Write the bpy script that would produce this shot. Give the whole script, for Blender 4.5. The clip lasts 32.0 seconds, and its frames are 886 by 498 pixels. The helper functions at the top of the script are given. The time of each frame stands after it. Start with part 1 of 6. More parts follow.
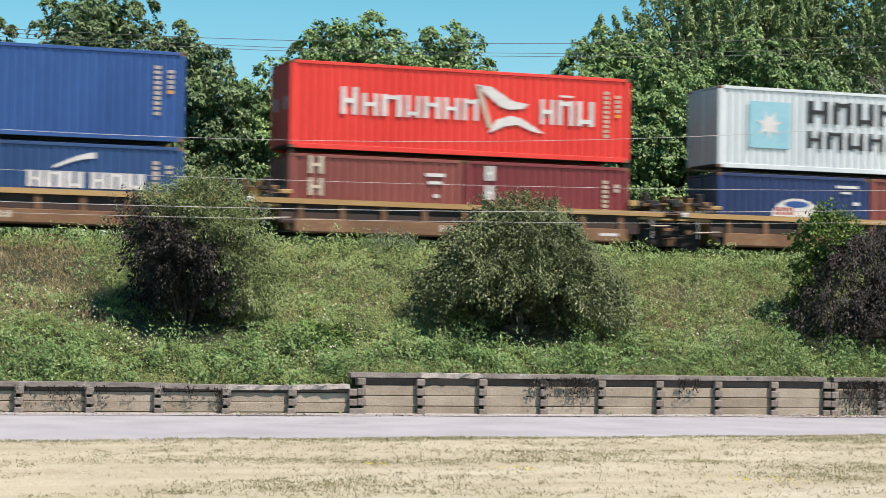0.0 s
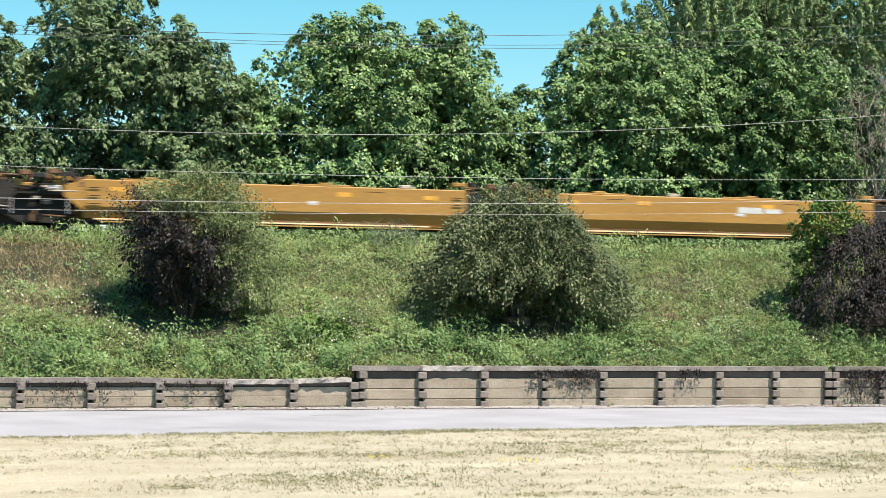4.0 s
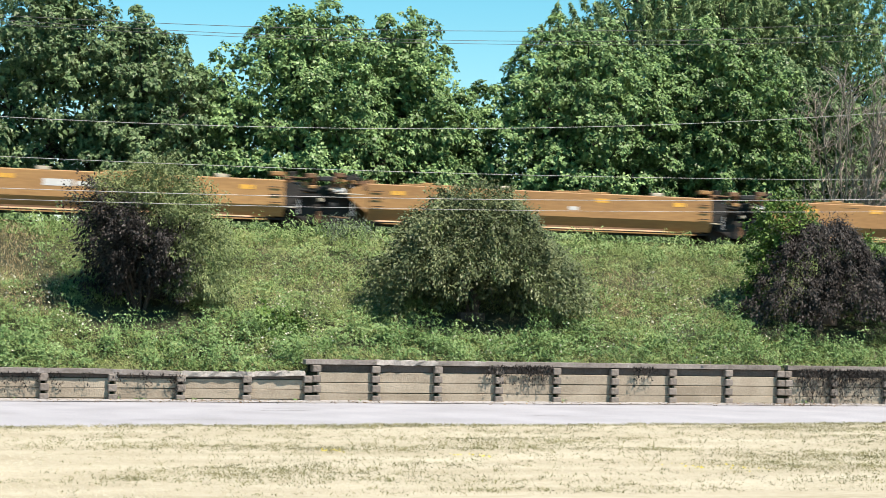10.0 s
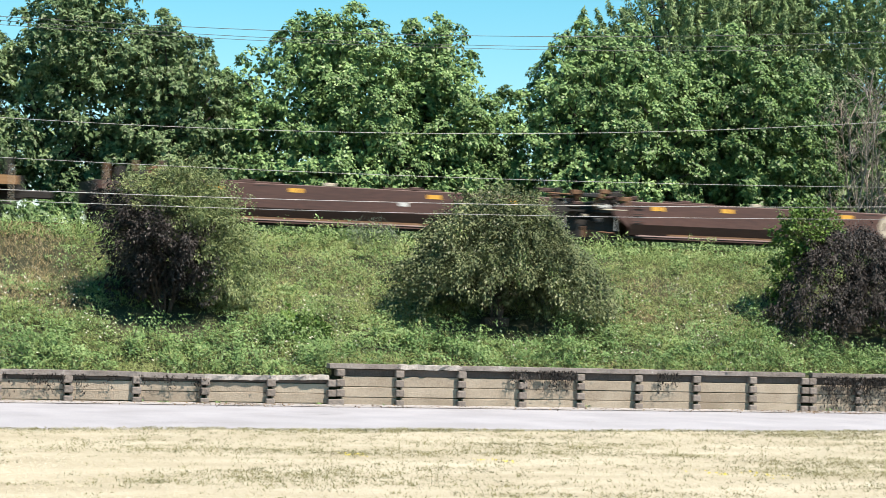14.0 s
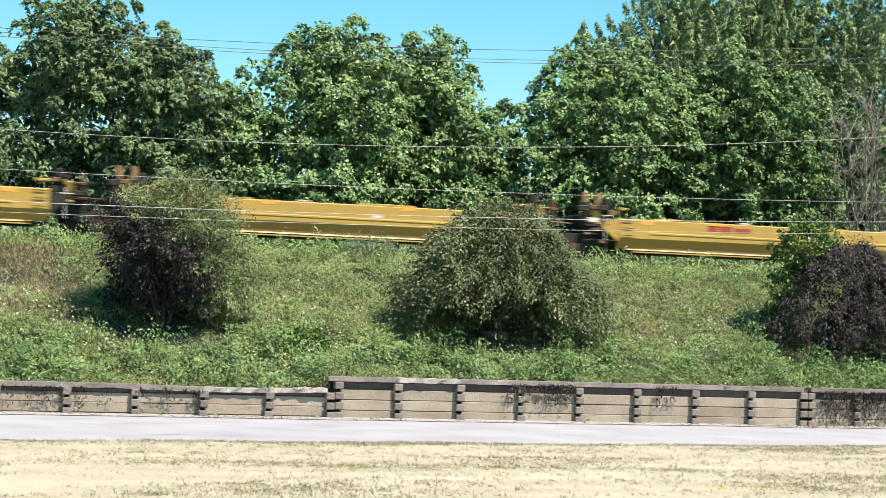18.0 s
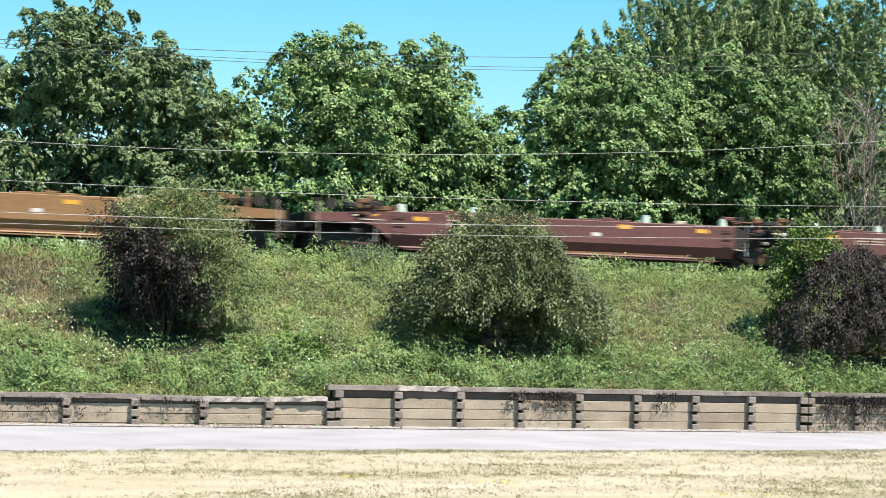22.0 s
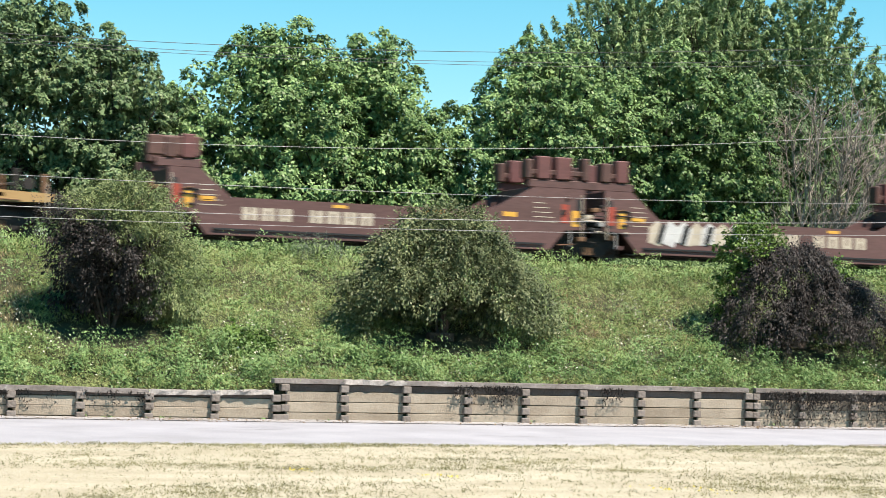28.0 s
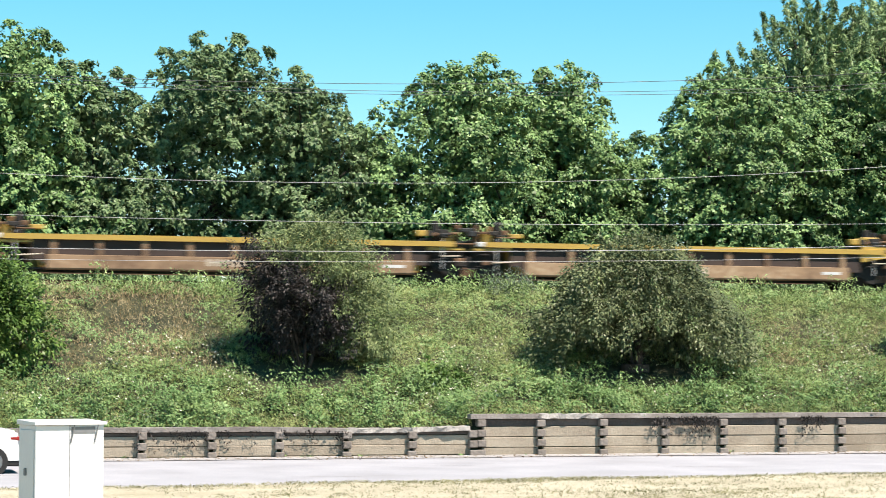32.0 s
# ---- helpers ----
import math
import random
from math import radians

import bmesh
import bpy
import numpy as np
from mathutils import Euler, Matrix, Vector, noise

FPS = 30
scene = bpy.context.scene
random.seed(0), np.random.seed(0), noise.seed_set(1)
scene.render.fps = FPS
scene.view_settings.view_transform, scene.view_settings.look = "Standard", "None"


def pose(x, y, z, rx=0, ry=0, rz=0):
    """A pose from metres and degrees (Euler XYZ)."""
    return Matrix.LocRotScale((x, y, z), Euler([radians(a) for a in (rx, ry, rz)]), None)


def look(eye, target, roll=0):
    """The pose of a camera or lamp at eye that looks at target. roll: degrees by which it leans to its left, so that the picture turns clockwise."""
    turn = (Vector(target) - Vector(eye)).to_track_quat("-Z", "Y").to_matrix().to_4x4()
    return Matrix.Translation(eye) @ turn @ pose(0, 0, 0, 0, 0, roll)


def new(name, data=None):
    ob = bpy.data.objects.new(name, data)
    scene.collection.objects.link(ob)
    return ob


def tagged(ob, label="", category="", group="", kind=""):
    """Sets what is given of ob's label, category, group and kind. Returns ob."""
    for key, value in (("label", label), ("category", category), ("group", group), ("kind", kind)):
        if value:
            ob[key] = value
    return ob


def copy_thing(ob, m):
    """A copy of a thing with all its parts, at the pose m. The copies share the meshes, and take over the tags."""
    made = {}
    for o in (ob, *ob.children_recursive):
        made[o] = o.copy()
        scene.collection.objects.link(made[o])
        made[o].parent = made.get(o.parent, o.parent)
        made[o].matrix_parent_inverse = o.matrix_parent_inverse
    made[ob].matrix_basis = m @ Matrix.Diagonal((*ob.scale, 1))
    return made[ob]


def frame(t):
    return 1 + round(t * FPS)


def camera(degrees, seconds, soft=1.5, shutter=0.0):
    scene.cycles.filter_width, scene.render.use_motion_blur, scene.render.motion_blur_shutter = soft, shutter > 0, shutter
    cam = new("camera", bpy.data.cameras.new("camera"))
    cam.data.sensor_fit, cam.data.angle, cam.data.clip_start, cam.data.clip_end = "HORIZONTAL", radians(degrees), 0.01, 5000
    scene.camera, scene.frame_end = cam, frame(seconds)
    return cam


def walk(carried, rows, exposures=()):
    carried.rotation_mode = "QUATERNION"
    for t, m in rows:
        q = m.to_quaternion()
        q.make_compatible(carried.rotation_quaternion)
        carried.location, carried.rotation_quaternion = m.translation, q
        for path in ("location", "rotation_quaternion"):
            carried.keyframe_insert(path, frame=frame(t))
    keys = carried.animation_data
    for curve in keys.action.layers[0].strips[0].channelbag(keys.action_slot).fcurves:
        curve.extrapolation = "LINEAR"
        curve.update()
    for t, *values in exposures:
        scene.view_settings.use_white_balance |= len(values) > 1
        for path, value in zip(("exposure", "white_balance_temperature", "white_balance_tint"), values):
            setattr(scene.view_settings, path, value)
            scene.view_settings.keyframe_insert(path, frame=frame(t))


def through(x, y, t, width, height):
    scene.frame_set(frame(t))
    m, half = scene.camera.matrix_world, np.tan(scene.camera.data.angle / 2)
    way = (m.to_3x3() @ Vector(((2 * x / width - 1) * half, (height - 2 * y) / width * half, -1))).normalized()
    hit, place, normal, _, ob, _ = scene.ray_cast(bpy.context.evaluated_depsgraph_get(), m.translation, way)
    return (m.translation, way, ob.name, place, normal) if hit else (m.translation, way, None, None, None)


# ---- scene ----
# World: x runs along the track in the train's direction, y away from the camera, z up; z = 0 is the road at the foot of the wall.
EYE = Vector((0.0, 0.0, 2.45))
cam = camera(23.13, 32.0, soft=0.65, shutter=0.25)
# seconds, degrees to the right of the track's normal, degrees up, lean
PATH = [
    (0, 19.690, 2.090, 1.00), (0.5, 19.700, 2.033, 0.92), (1, 19.676, 2.003, 0.93), (1.5, 19.672, 1.986, 0.90), (2, 19.676, 1.964, 0.87),
    (2.5, 19.683, 1.932, 0.82), (3, 19.695, 1.920, 0.69), (3.5, 19.690, 1.909, 0.58), (5.5, 19.712, 1.874, 0.42), (6, 19.817, 1.862, 0.46),
    (6.5, 19.928, 1.857, 0.53), (7, 20.085, 1.829, 0.81), (7.5, 20.266, 1.797, 0.99), (8, 20.447, 1.782, 1.01), (8.5, 20.589, 1.787, 1.02),
    (9, 20.678, 1.788, 1.06), (9.5, 20.762, 1.786, 1.15), (10, 20.865, 1.776, 1.21), (10.5, 20.965, 1.786, 1.28), (11, 21.066, 1.810, 1.35),
    (11.5, 21.112, 1.829, 1.35), (12, 21.113, 1.823, 1.35), (12.5, 21.080, 1.814, 1.29), (13, 21.034, 1.837, 1.44), (13.5, 20.613, 1.862, 1.34),
    (14, 20.211, 1.889, 1.59), (14.5, 19.959, 1.942, 2.04), (16.5, 20.002, 2.174, 1.62), (17, 20.089, 2.203, 1.82), (17.5, 20.165, 2.217, 1.80),
    (18, 20.221, 2.241, 1.81), (18.5, 20.241, 2.271, 1.71), (19, 20.225, 2.295, 1.88), (19.5, 20.172, 2.314, 1.57), (20, 20.134, 2.342, 1.45),
    (20.5, 20.116, 2.385, 1.41), (21, 20.128, 2.416, 1.31), (21.5, 20.164, 2.437, 1.40), (22, 20.248, 2.445, 1.36), (22.5, 20.373, 2.453, 1.34),
    (23, 20.528, 2.440, 1.45), (23.5, 20.726, 2.425, 1.49), (24, 20.949, 2.398, 1.54), (24.5, 21.124, 2.384, 1.43), (25, 21.255, 2.397, 1.41),
    (25.5, 21.350, 2.404, 1.59), (27.5, 21.558, 2.341, 1.59), (28, 21.649, 2.327, 1.66), (28.2, 21.555, 2.426, 1.35), (28.4, 21.995, 2.434, 1.04),
    (28.5, 22.696, 2.406, 0.86), (28.6, 23.431, 2.472, 0.84), (28.8, 23.842, 2.481, 0.75), (29, 24.035, 2.211, 0.67), (29.2, 23.749, 2.155, 0.64),
    (29.4, 22.962, 2.102, 0.61), (29.5, 22.184, 1.974, 0.62), (30, 19.944, 2.420, 0.55), (30.5, 18.799, 2.847, 0.35), (31, 18.143, 3.054, 0.21),
    (31.5, 17.558, 3.166, 0.11), (32, 16.569, 3.145, 0.13),
]


def aim(yaw, pitch, lean):
    a, p = radians(yaw), radians(pitch)
    return look(EYE, EYE + Vector((math.sin(a) * math.cos(p), math.cos(a) * math.cos(p), math.sin(p))), lean)


walk(cam, [(t, aim(a, p, r)) for t, a, p, r in PATH], exposures=[(0, 0.75, 6500, 18), (2.0, 0.86, 6500, 16), (3.0, 1.01, 6500, 14), (5.5, 1.03, 6500, 13), (14.5, 1.10, 6500, 14), (25.0, 1.16, 6500, 14), (30.0, 1.10, 6500, 14), (32.0, 1.20, 6500, 14)])

# ---- light ----
SUN_DIR = Vector((0.50, -0.68, 1.42)).normalized()
world = bpy.data.worlds.new("sky")
scene.world = world
world.use_nodes = True
wn = world.node_tree.nodes
sky = wn.new("ShaderNodeTexSky")
sky.sky_type = "NISHITA"
sky.sun_disc = False
sky.sun_elevation = math.asin(SUN_DIR.z)
sky.sun_rotation = math.atan2(SUN_DIR.x, SUN_DIR.y)
sky.air_density, sky.dust_density, sky.ozone_density = 1.0, 0.0, 1.6
sky.altitude = 300
wn["Background"].inputs["Strength"].default_value = 0.052
tint = wn.new("ShaderNodeHueSaturation")
tint.inputs["Hue"].default_value, tint.inputs["Saturation"].default_value, tint.inputs["Value"].default_value = 0.464, 1.45, 1.40
world.node_tree.links.new(sky.outputs[0], tint.inputs["Color"])
world.node_tree.links.new(tint.outputs[0], wn["Background"].inputs["Color"])
sun_data = bpy.data.lights.new("sun", "SUN")
sun_data.energy, sun_data.angle, sun_data.color = 5.0, radians(0.53), (1.0, 0.885, 0.755)
sun = new("sun", sun_data)
sun.matrix_world = look(SUN_DIR * 60, (0, 0, 0))

# ---- materials ----


def surface(name, low, high, scale=2.0, rough=0.7, metal=0.0, bump=0.15, fine=18.0, spread=0.0, stretch=(1, 1, 1), third=None, world_space=False):
    """A painted, worn or earthy surface: two scales of noise between two or three colours, with fine relief."""
    m = bpy.data.materials.new(name)
    m.use_nodes = True
    n, l = m.node_tree.nodes, m.node_tree.links
    b = n["Principled BSDF"]
    b.inputs["Roughness"].default_value, b.inputs["Metallic"].default_value = rough, metal
    tc, mp = n.new("ShaderNodeTexCoord"), n.new("ShaderNodeMapping")
    mp.inputs["Scale"].default_value = stretch
    l.new(tc.outputs["Object"], mp.inputs["Vector"])
    n1, n2, mix = n.new("ShaderNodeTexNoise"), n.new("ShaderNodeTexNoise"), n.new("ShaderNodeMath")
    n1.inputs["Scale"].default_value, n1.inputs["Detail"].default_value = scale, 6.0
    n2.inputs["Scale"].default_value, n2.inputs["Detail"].default_value = fine, 5.0
    l.new(mp.outputs[0], n1.inputs["Vector"]), l.new(mp.outputs[0], n2.inputs["Vector"])
    mix.operation = "MULTIPLY_ADD"
    mix.inputs[1].default_value = 0.42
    l.new(n2.outputs["Fac"], mix.inputs[0])
    half = n.new("ShaderNodeMath")
    half.operation = "MULTIPLY"
    half.inputs[1].default_value = 0.58
    l.new(n1.outputs["Fac"], half.inputs[0]), l.new(half.outputs[0], mix.inputs[2])
    value = mix.outputs[0]
    if spread:
        info, add = n.new("ShaderNodeObjectInfo"), n.new("ShaderNodeMath")
        add.operation = "MULTIPLY_ADD"
        add.inputs[1].default_value = spread
        l.new(info.outputs["Random"], add.inputs[0])
        sub = n.new("ShaderNodeMath")
        sub.operation = "SUBTRACT"
        sub.inputs[1].default_value = spread / 2
        l.new(value, sub.inputs[0]), l.new(sub.outputs[0], add.inputs[2])
        value = add.outputs[0]
    ramp = n.new("ShaderNodeValToRGB")
    ramp.color_ramp.elements[0].position, ramp.color_ramp.elements[1].position = 0.36, 0.64
    ramp.color_ramp.elements[0].color, ramp.color_ramp.elements[1].color = (*low, 1), (*high, 1)
    if third:
        e = ramp.color_ramp.elements.new(0.74)
        e.color = (*third, 1)
    l.new(value, ramp.inputs[0]), l.new(ramp.outputs[0], b.inputs["Base Color"])
    if bump:
        bp = n.new("ShaderNodeBump")
        bp.inputs["Strength"].default_value, bp.inputs["Distance"].default_value = bump, 0.03
        l.new(n2.outputs["Fac"], bp.inputs["Height"]), l.new(bp.outputs[0], b.inputs["Normal"])
    return m


def foliage(name, dark, mid, light, patch=0.25, through=0.1, rough=0.45, gloss=0.2):
    """Leaves: every leaf its own shade, drifting in patches, with light coming through."""
    m = bpy.data.materials.new(name)
    m.use_nodes = True
    n, l = m.node_tree.nodes, m.node_tree.links
    b, out = n["Principled BSDF"], n["Material Output"]
    b.inputs["Roughness"].default_value = rough
    b.inputs["Specular IOR Level"].default_value = gloss
    geo, tc, noise_node = n.new("ShaderNodeNewGeometry"), n.new("ShaderNodeTexCoord"), n.new("ShaderNodeTexNoise")
    noise_node.inputs["Scale"].default_value, noise_node.inputs["Detail"].default_value = patch, 4.0
    l.new(tc.outputs["Object"], noise_node.inputs["Vector"])
    mix = n.new("ShaderNodeMath")
    mix.operation = "MULTIPLY_ADD"
    mix.inputs[1].default_value = 0.3
    half = n.new("ShaderNodeMath")
    half.operation = "MULTIPLY"
    half.inputs[1].default_value = 0.8
    l.new(geo.outputs["Random Per Island"], mix.inputs[0]), l.new(noise_node.outputs["Fac"], half.inputs[0]), l.new(half.outputs[0], mix.inputs[2])
    ramp = n.new("ShaderNodeValToRGB")
    ramp.color_ramp.elements[0].position, ramp.color_ramp.elements[1].position = 0.25, 0.85
    ramp.color_ramp.elements[0].color, ramp.color_ramp.elements[1].color = (*dark, 1), (*light, 1)
    e = ramp.color_ramp.elements.new(0.55)
    e.color = (*mid, 1)
    l.new(mix.outputs[0], ramp.inputs[0]), l.new(ramp.outputs[0], b.inputs["Base Color"])
    tr, add = n.new("ShaderNodeBsdfTranslucent"), n.new("ShaderNodeMixShader")
    l.new(ramp.outputs[0], tr.inputs["Color"])
    add.inputs[0].default_value = through
    l.new(b.outputs[0], add.inputs[1]), l.new(tr.outputs[0], add.inputs[2]), l.new(add.outputs[0], out.inputs["Surface"])
    return m


M = {
    "lawn": surface("dry lawn", (0.2519, 0.2224, 0.1478), (0.4156, 0.3842, 0.2957), 0.35, 0.95, 0, 0.5, 9.0, third=(0.5037, 0.4954, 0.4213), stretch=(0.6, 1.6, 1)),
    "soil": surface("slope soil and thatch", (0.01654, 0.02035, 0.008168), (0.04886, 0.05293, 0.02079), 0.6, 0.95, 0, 0.6, 7.0, third=(0.1503, 0.1303, 0.06311)),
    "ballast": surface("grey ballast", (0.06, 0.054, 0.048), (0.168, 0.156, 0.144), 3.0, 0.95, 0, 1.0, 14.0),
    "asphalt": surface("sun-bleached asphalt", (0.2386, 0.2386, 0.2545), (0.3202, 0.3226, 0.3467), 0.5, 0.9, 0, 0.35, 40.0),
    "asphalt_seam": surface("filled asphalt seam", (0.162, 0.153, 0.147), (0.216, 0.204, 0.198), 2.0, 0.9, 0, 0.3, 30.0),
    "litter": foliage("dry leaf litter", (0.06, 0.036, 0.0180), (0.156, 0.102, 0.054), (0.27, 0.204, 0.12), 0.8),
    "grit": surface("pale grit", (0.2154, 0.2083, 0.2029), (0.3485, 0.3427, 0.3405), 3.0, 0.95, 0, 0.6, 30.0),
    "plank": surface("exposed-aggregate concrete", (0.2099, 0.1749, 0.1304), (0.3307, 0.2894, 0.2258), 1.2, 0.9, 0, 0.7, 26.0, spread=0.16),
    "block": surface("rough concrete block", (0.12, 0.101, 0.085), (0.204, 0.18, 0.159), 2.0, 0.92, 0, 0.9, 20.0, spread=0.2),
    "coping": surface("weathered concrete coping", (0.12, 0.105, 0.093), (0.222, 0.201, 0.186), 1.5, 0.92, 0, 0.8, 18.0, spread=0.15, third=(0.36, 0.348, 0.324)),
    "pale": surface("spalled pale concrete", (0.2072, 0.1904, 0.1728), (0.3456, 0.328, 0.3056), 3.0, 0.9, 0, 0.9, 16.0, third=(0.4608, 0.4496, 0.4264)),
    # header colour, darkened to carry the coping's shadow
    "header_shade": surface("concrete with coping shade painted in", (0.06, 0.048, 0.041), (0.114, 0.093, 0.081), 2.0, 0.92, 0, 0.7, 18.0, spread=0.2),
    # near-black: the shade of the wall's recess is put into this colour
    "core": surface("concrete with recess shade painted in", (0.0096, 0.0078, 0.0072), (0.0240, 0.0204, 0.0180), 2.0, 0.95, 0, 0.5, 15.0),
    "steel": surface("dark grimy steel", (0.0060, 0.0054, 0.0048), (0.0228, 0.0198, 0.0168), 2.0, 0.75, 0.1, 0.3, 20.0),
    "rail": surface("rusty rail steel", (0.072, 0.036, 0.0210), (0.15, 0.084, 0.048), 3.0, 0.6, 0.6, 0.3, 30.0),
    "sleeper": surface("grey weathered timber", (0.042, 0.033, 0.0270), (0.096, 0.078, 0.066), 3.0, 0.95, 0, 0.6, 20.0, spread=0.2),
    "yellow": surface("weathered yellow paint", (0.3, 0.159, 0.033), (0.396, 0.216, 0.045), 0.6, 0.5, 0, 0.1, 9.0, third=(0.438, 0.258, 0.078), spread=0.12, stretch=(0.3, 1, 1.5)),
    "orange": surface("dusty orange-yellow paint", (0.24, 0.126, 0.045), (0.348, 0.195, 0.069), 0.6, 0.55, 0, 0.1, 9.0, third=(0.384, 0.24, 0.108), spread=0.12, stretch=(0.3, 1, 1.5)),
    "bright": surface("bright yellow paint", (0.336, 0.216, 0.042), (0.42, 0.282, 0.054), 0.6, 0.5, 0, 0.1, 9.0, third=(0.45, 0.33, 0.12), spread=0.1, stretch=(0.3, 1, 1.5)),
    "tan": surface("faded tan paint", (0.162, 0.087, 0.033), (0.252, 0.141, 0.06), 0.6, 0.6, 0, 0.1, 9.0, third=(0.288, 0.186, 0.102), spread=0.12, stretch=(0.3, 1, 1.5)),
    "sand": surface("sandy yellow paint", (0.312, 0.192, 0.072), (0.402, 0.267, 0.114), 0.6, 0.55, 0, 0.1, 9.0, third=(0.432, 0.294, 0.132), spread=0.12, stretch=(0.3, 1, 1.5)),
    "brown": surface("red-brown oxide paint", (0.051, 0.0240, 0.0198), (0.09, 0.042, 0.033), 0.6, 0.6, 0, 0.1, 9.0, third=(0.12, 0.066, 0.054), spread=0.12, stretch=(0.3, 1, 1.5)),
    "maroon": surface("faded maroon paint", (0.084, 0.03, 0.0270), (0.126, 0.048, 0.045), 0.6, 0.6, 0, 0.1, 9.0, third=(0.15, 0.066, 0.06), spread=0.1, stretch=(0.3, 1, 1.5)),
    "dust": surface("dusty tan paint", (0.24, 0.165, 0.09), (0.348, 0.252, 0.15), 0.9, 0.7, 0, 0.2, 9.0, third=(0.396, 0.312, 0.21), spread=0.15),
    "oxide": surface("weathered dull oxide paint", (0.069, 0.034, 0.03), (0.111, 0.055, 0.051), 0.6, 0.65, 0, 0.1, 9.0, third=(0.156, 0.096, 0.09), spread=0.12, stretch=(0.3, 1, 1.5)),
    "rust": surface("rusty brown side sill", (0.09, 0.045, 0.0210), (0.186, 0.099, 0.048), 0.9, 0.7, 0, 0.2, 9.0, third=(0.24, 0.15, 0.084), spread=0.15),
    # web brown holds the shade between the two chords in its colour
    "web": surface("car side brown with shade painted in", (0.018, 0.012, 0.010), (0.045, 0.028, 0.022), 0.8, 0.8, 0, 0.2, 9.0),
    "tan_rust": surface("tan paint eaten by rust", (0.10, 0.055, 0.03), (0.27, 0.175, 0.10), 0.8, 0.7, 0, 0.2, 6.0, third=(0.36, 0.27, 0.17), spread=0.2),
    "white": surface("off-white paint", (0.446, 0.446, 0.439), (0.576, 0.576, 0.569), 1.5, 0.5, 0, 0.05, 12.0),
    "cream": surface("dirty cream paint", (0.36, 0.317, 0.245), (0.49, 0.432, 0.346), 1.5, 0.6, 0, 0.05, 12.0),
    "black": surface("black paint", (0.0072, 0.0072, 0.0078), (0.0180, 0.0180, 0.0180), 2.0, 0.5, 0, 0.05, 12.0),
    "orange_mark": surface("orange-yellow reflector", (0.576, 0.288, 0.036), (0.634, 0.36, 0.058), 3.0, 0.4, 0, 0, 12.0),
    "red_mark": surface("dull red paint", (0.252, 0.036, 0.0180), (0.312, 0.054, 0.03), 2.0, 0.5, 0, 0, 12.0),
    "green_mark": surface("bright green spray paint", (0.108, 0.27, 0.096), (0.18, 0.36, 0.15), 2.0, 0.5, 0, 0, 12.0),
    "mint": surface("pale mint spray paint", (0.36, 0.49, 0.418), (0.475, 0.576, 0.518), 2.0, 0.5, 0, 0, 12.0),
    "blue_mark": surface("sky-blue spray paint", (0.072, 0.21, 0.3), (0.12, 0.27, 0.372), 2.0, 0.5, 0, 0, 12.0),
    "bark": surface("grey-brown bark", (0.0210, 0.0168, 0.0132), (0.06, 0.048, 0.039), 6.0, 0.95, 0, 0.8, 25.0, stretch=(1, 1, 0.2)),
    "dead": surface("bare grey twigs", (0.1932, 0.1621, 0.1346), (0.3588, 0.3174, 0.276), 5.0, 0.9, 0, 0.3, 25.0),
    "wood": surface("grey pole timber", (0.096, 0.072, 0.054), (0.18, 0.144, 0.114), 4.0, 0.9, 0, 0.4, 25.0, stretch=(1, 1, 0.1)),
    "cable": surface("bare aluminium cable", (0.252, 0.252, 0.252), (0.372, 0.372, 0.372), 3.0, 0.5, 0.2, 0, 10.0),
    "cable_dark": surface("dark insulated cable", (0.0120, 0.0150, 0.0180), (0.03, 0.033, 0.036), 3.0, 0.5, 0, 0, 10.0),
    "cabinet": surface("white powder-coated steel", (0.533, 0.54, 0.547), (0.59, 0.59, 0.59), 1.0, 0.4, 0, 0.03, 20.0),
    "grey_steel": surface("grey coated steel", (0.132, 0.138, 0.144), (0.18, 0.186, 0.192), 1.0, 0.45, 0, 0.03, 20.0),
    "rubber": surface("black rubber", (0.0072, 0.0072, 0.0072), (0.0150, 0.0150, 0.0150), 5.0, 0.8, 0, 0.1, 30.0),
    "car_white": surface("glossy white car paint", (0.562, 0.562, 0.562), (0.59, 0.59, 0.59), 1.0, 0.15, 0, 0, 10.0),
    "tail": surface("red tail-light plastic", (0.21, 0.0120, 0.0120), (0.3, 0.0240, 0.0180), 3.0, 0.15, 0, 0, 10.0),
    "dark_glass": surface("dark tinted glass", (0.0060, 0.0072, 0.0084), (0.0120, 0.0132, 0.0150), 1.0, 0.05, 0, 0, 10.0),
    "alloy": surface("silver wheel alloy", (0.24, 0.24, 0.246), (0.33, 0.33, 0.336), 2.0, 0.3, 0.9, 0, 10.0),
    "maple": foliage("maple leaves", (0.02316, 0.04593, 0.01634), (0.1225, 0.2086, 0.07298), (0.2977, 0.4469, 0.1744), 0.45),
    "dark_maple": foliage("dark maple leaves", (0.01814, 0.03836, 0.01333), (0.08734, 0.1572, 0.05224), (0.2283, 0.353, 0.1267), 0.45),
    "elm": foliage("elm leaves", (0.02059, 0.03955, 0.01786), (0.09268, 0.151, 0.06326), (0.2334, 0.3235, 0.1489), 0.5),
    "ash": foliage("grey-green ash leaves", (0.03425, 0.06115, 0.02448), (0.137, 0.212, 0.08281), (0.3044, 0.4078, 0.1873), 0.5),
    "olive": foliage("dull olive leaves", (0.02549, 0.0374, 0.01677), (0.08375, 0.1086, 0.04699), (0.2402, 0.275, 0.1372), 0.9),
    "olive_light": foliage("sunlit olive shoots", (0.03569, 0.05407, 0.02179), (0.1172, 0.1569, 0.06109), (0.3364, 0.3976, 0.1783), 0.9),
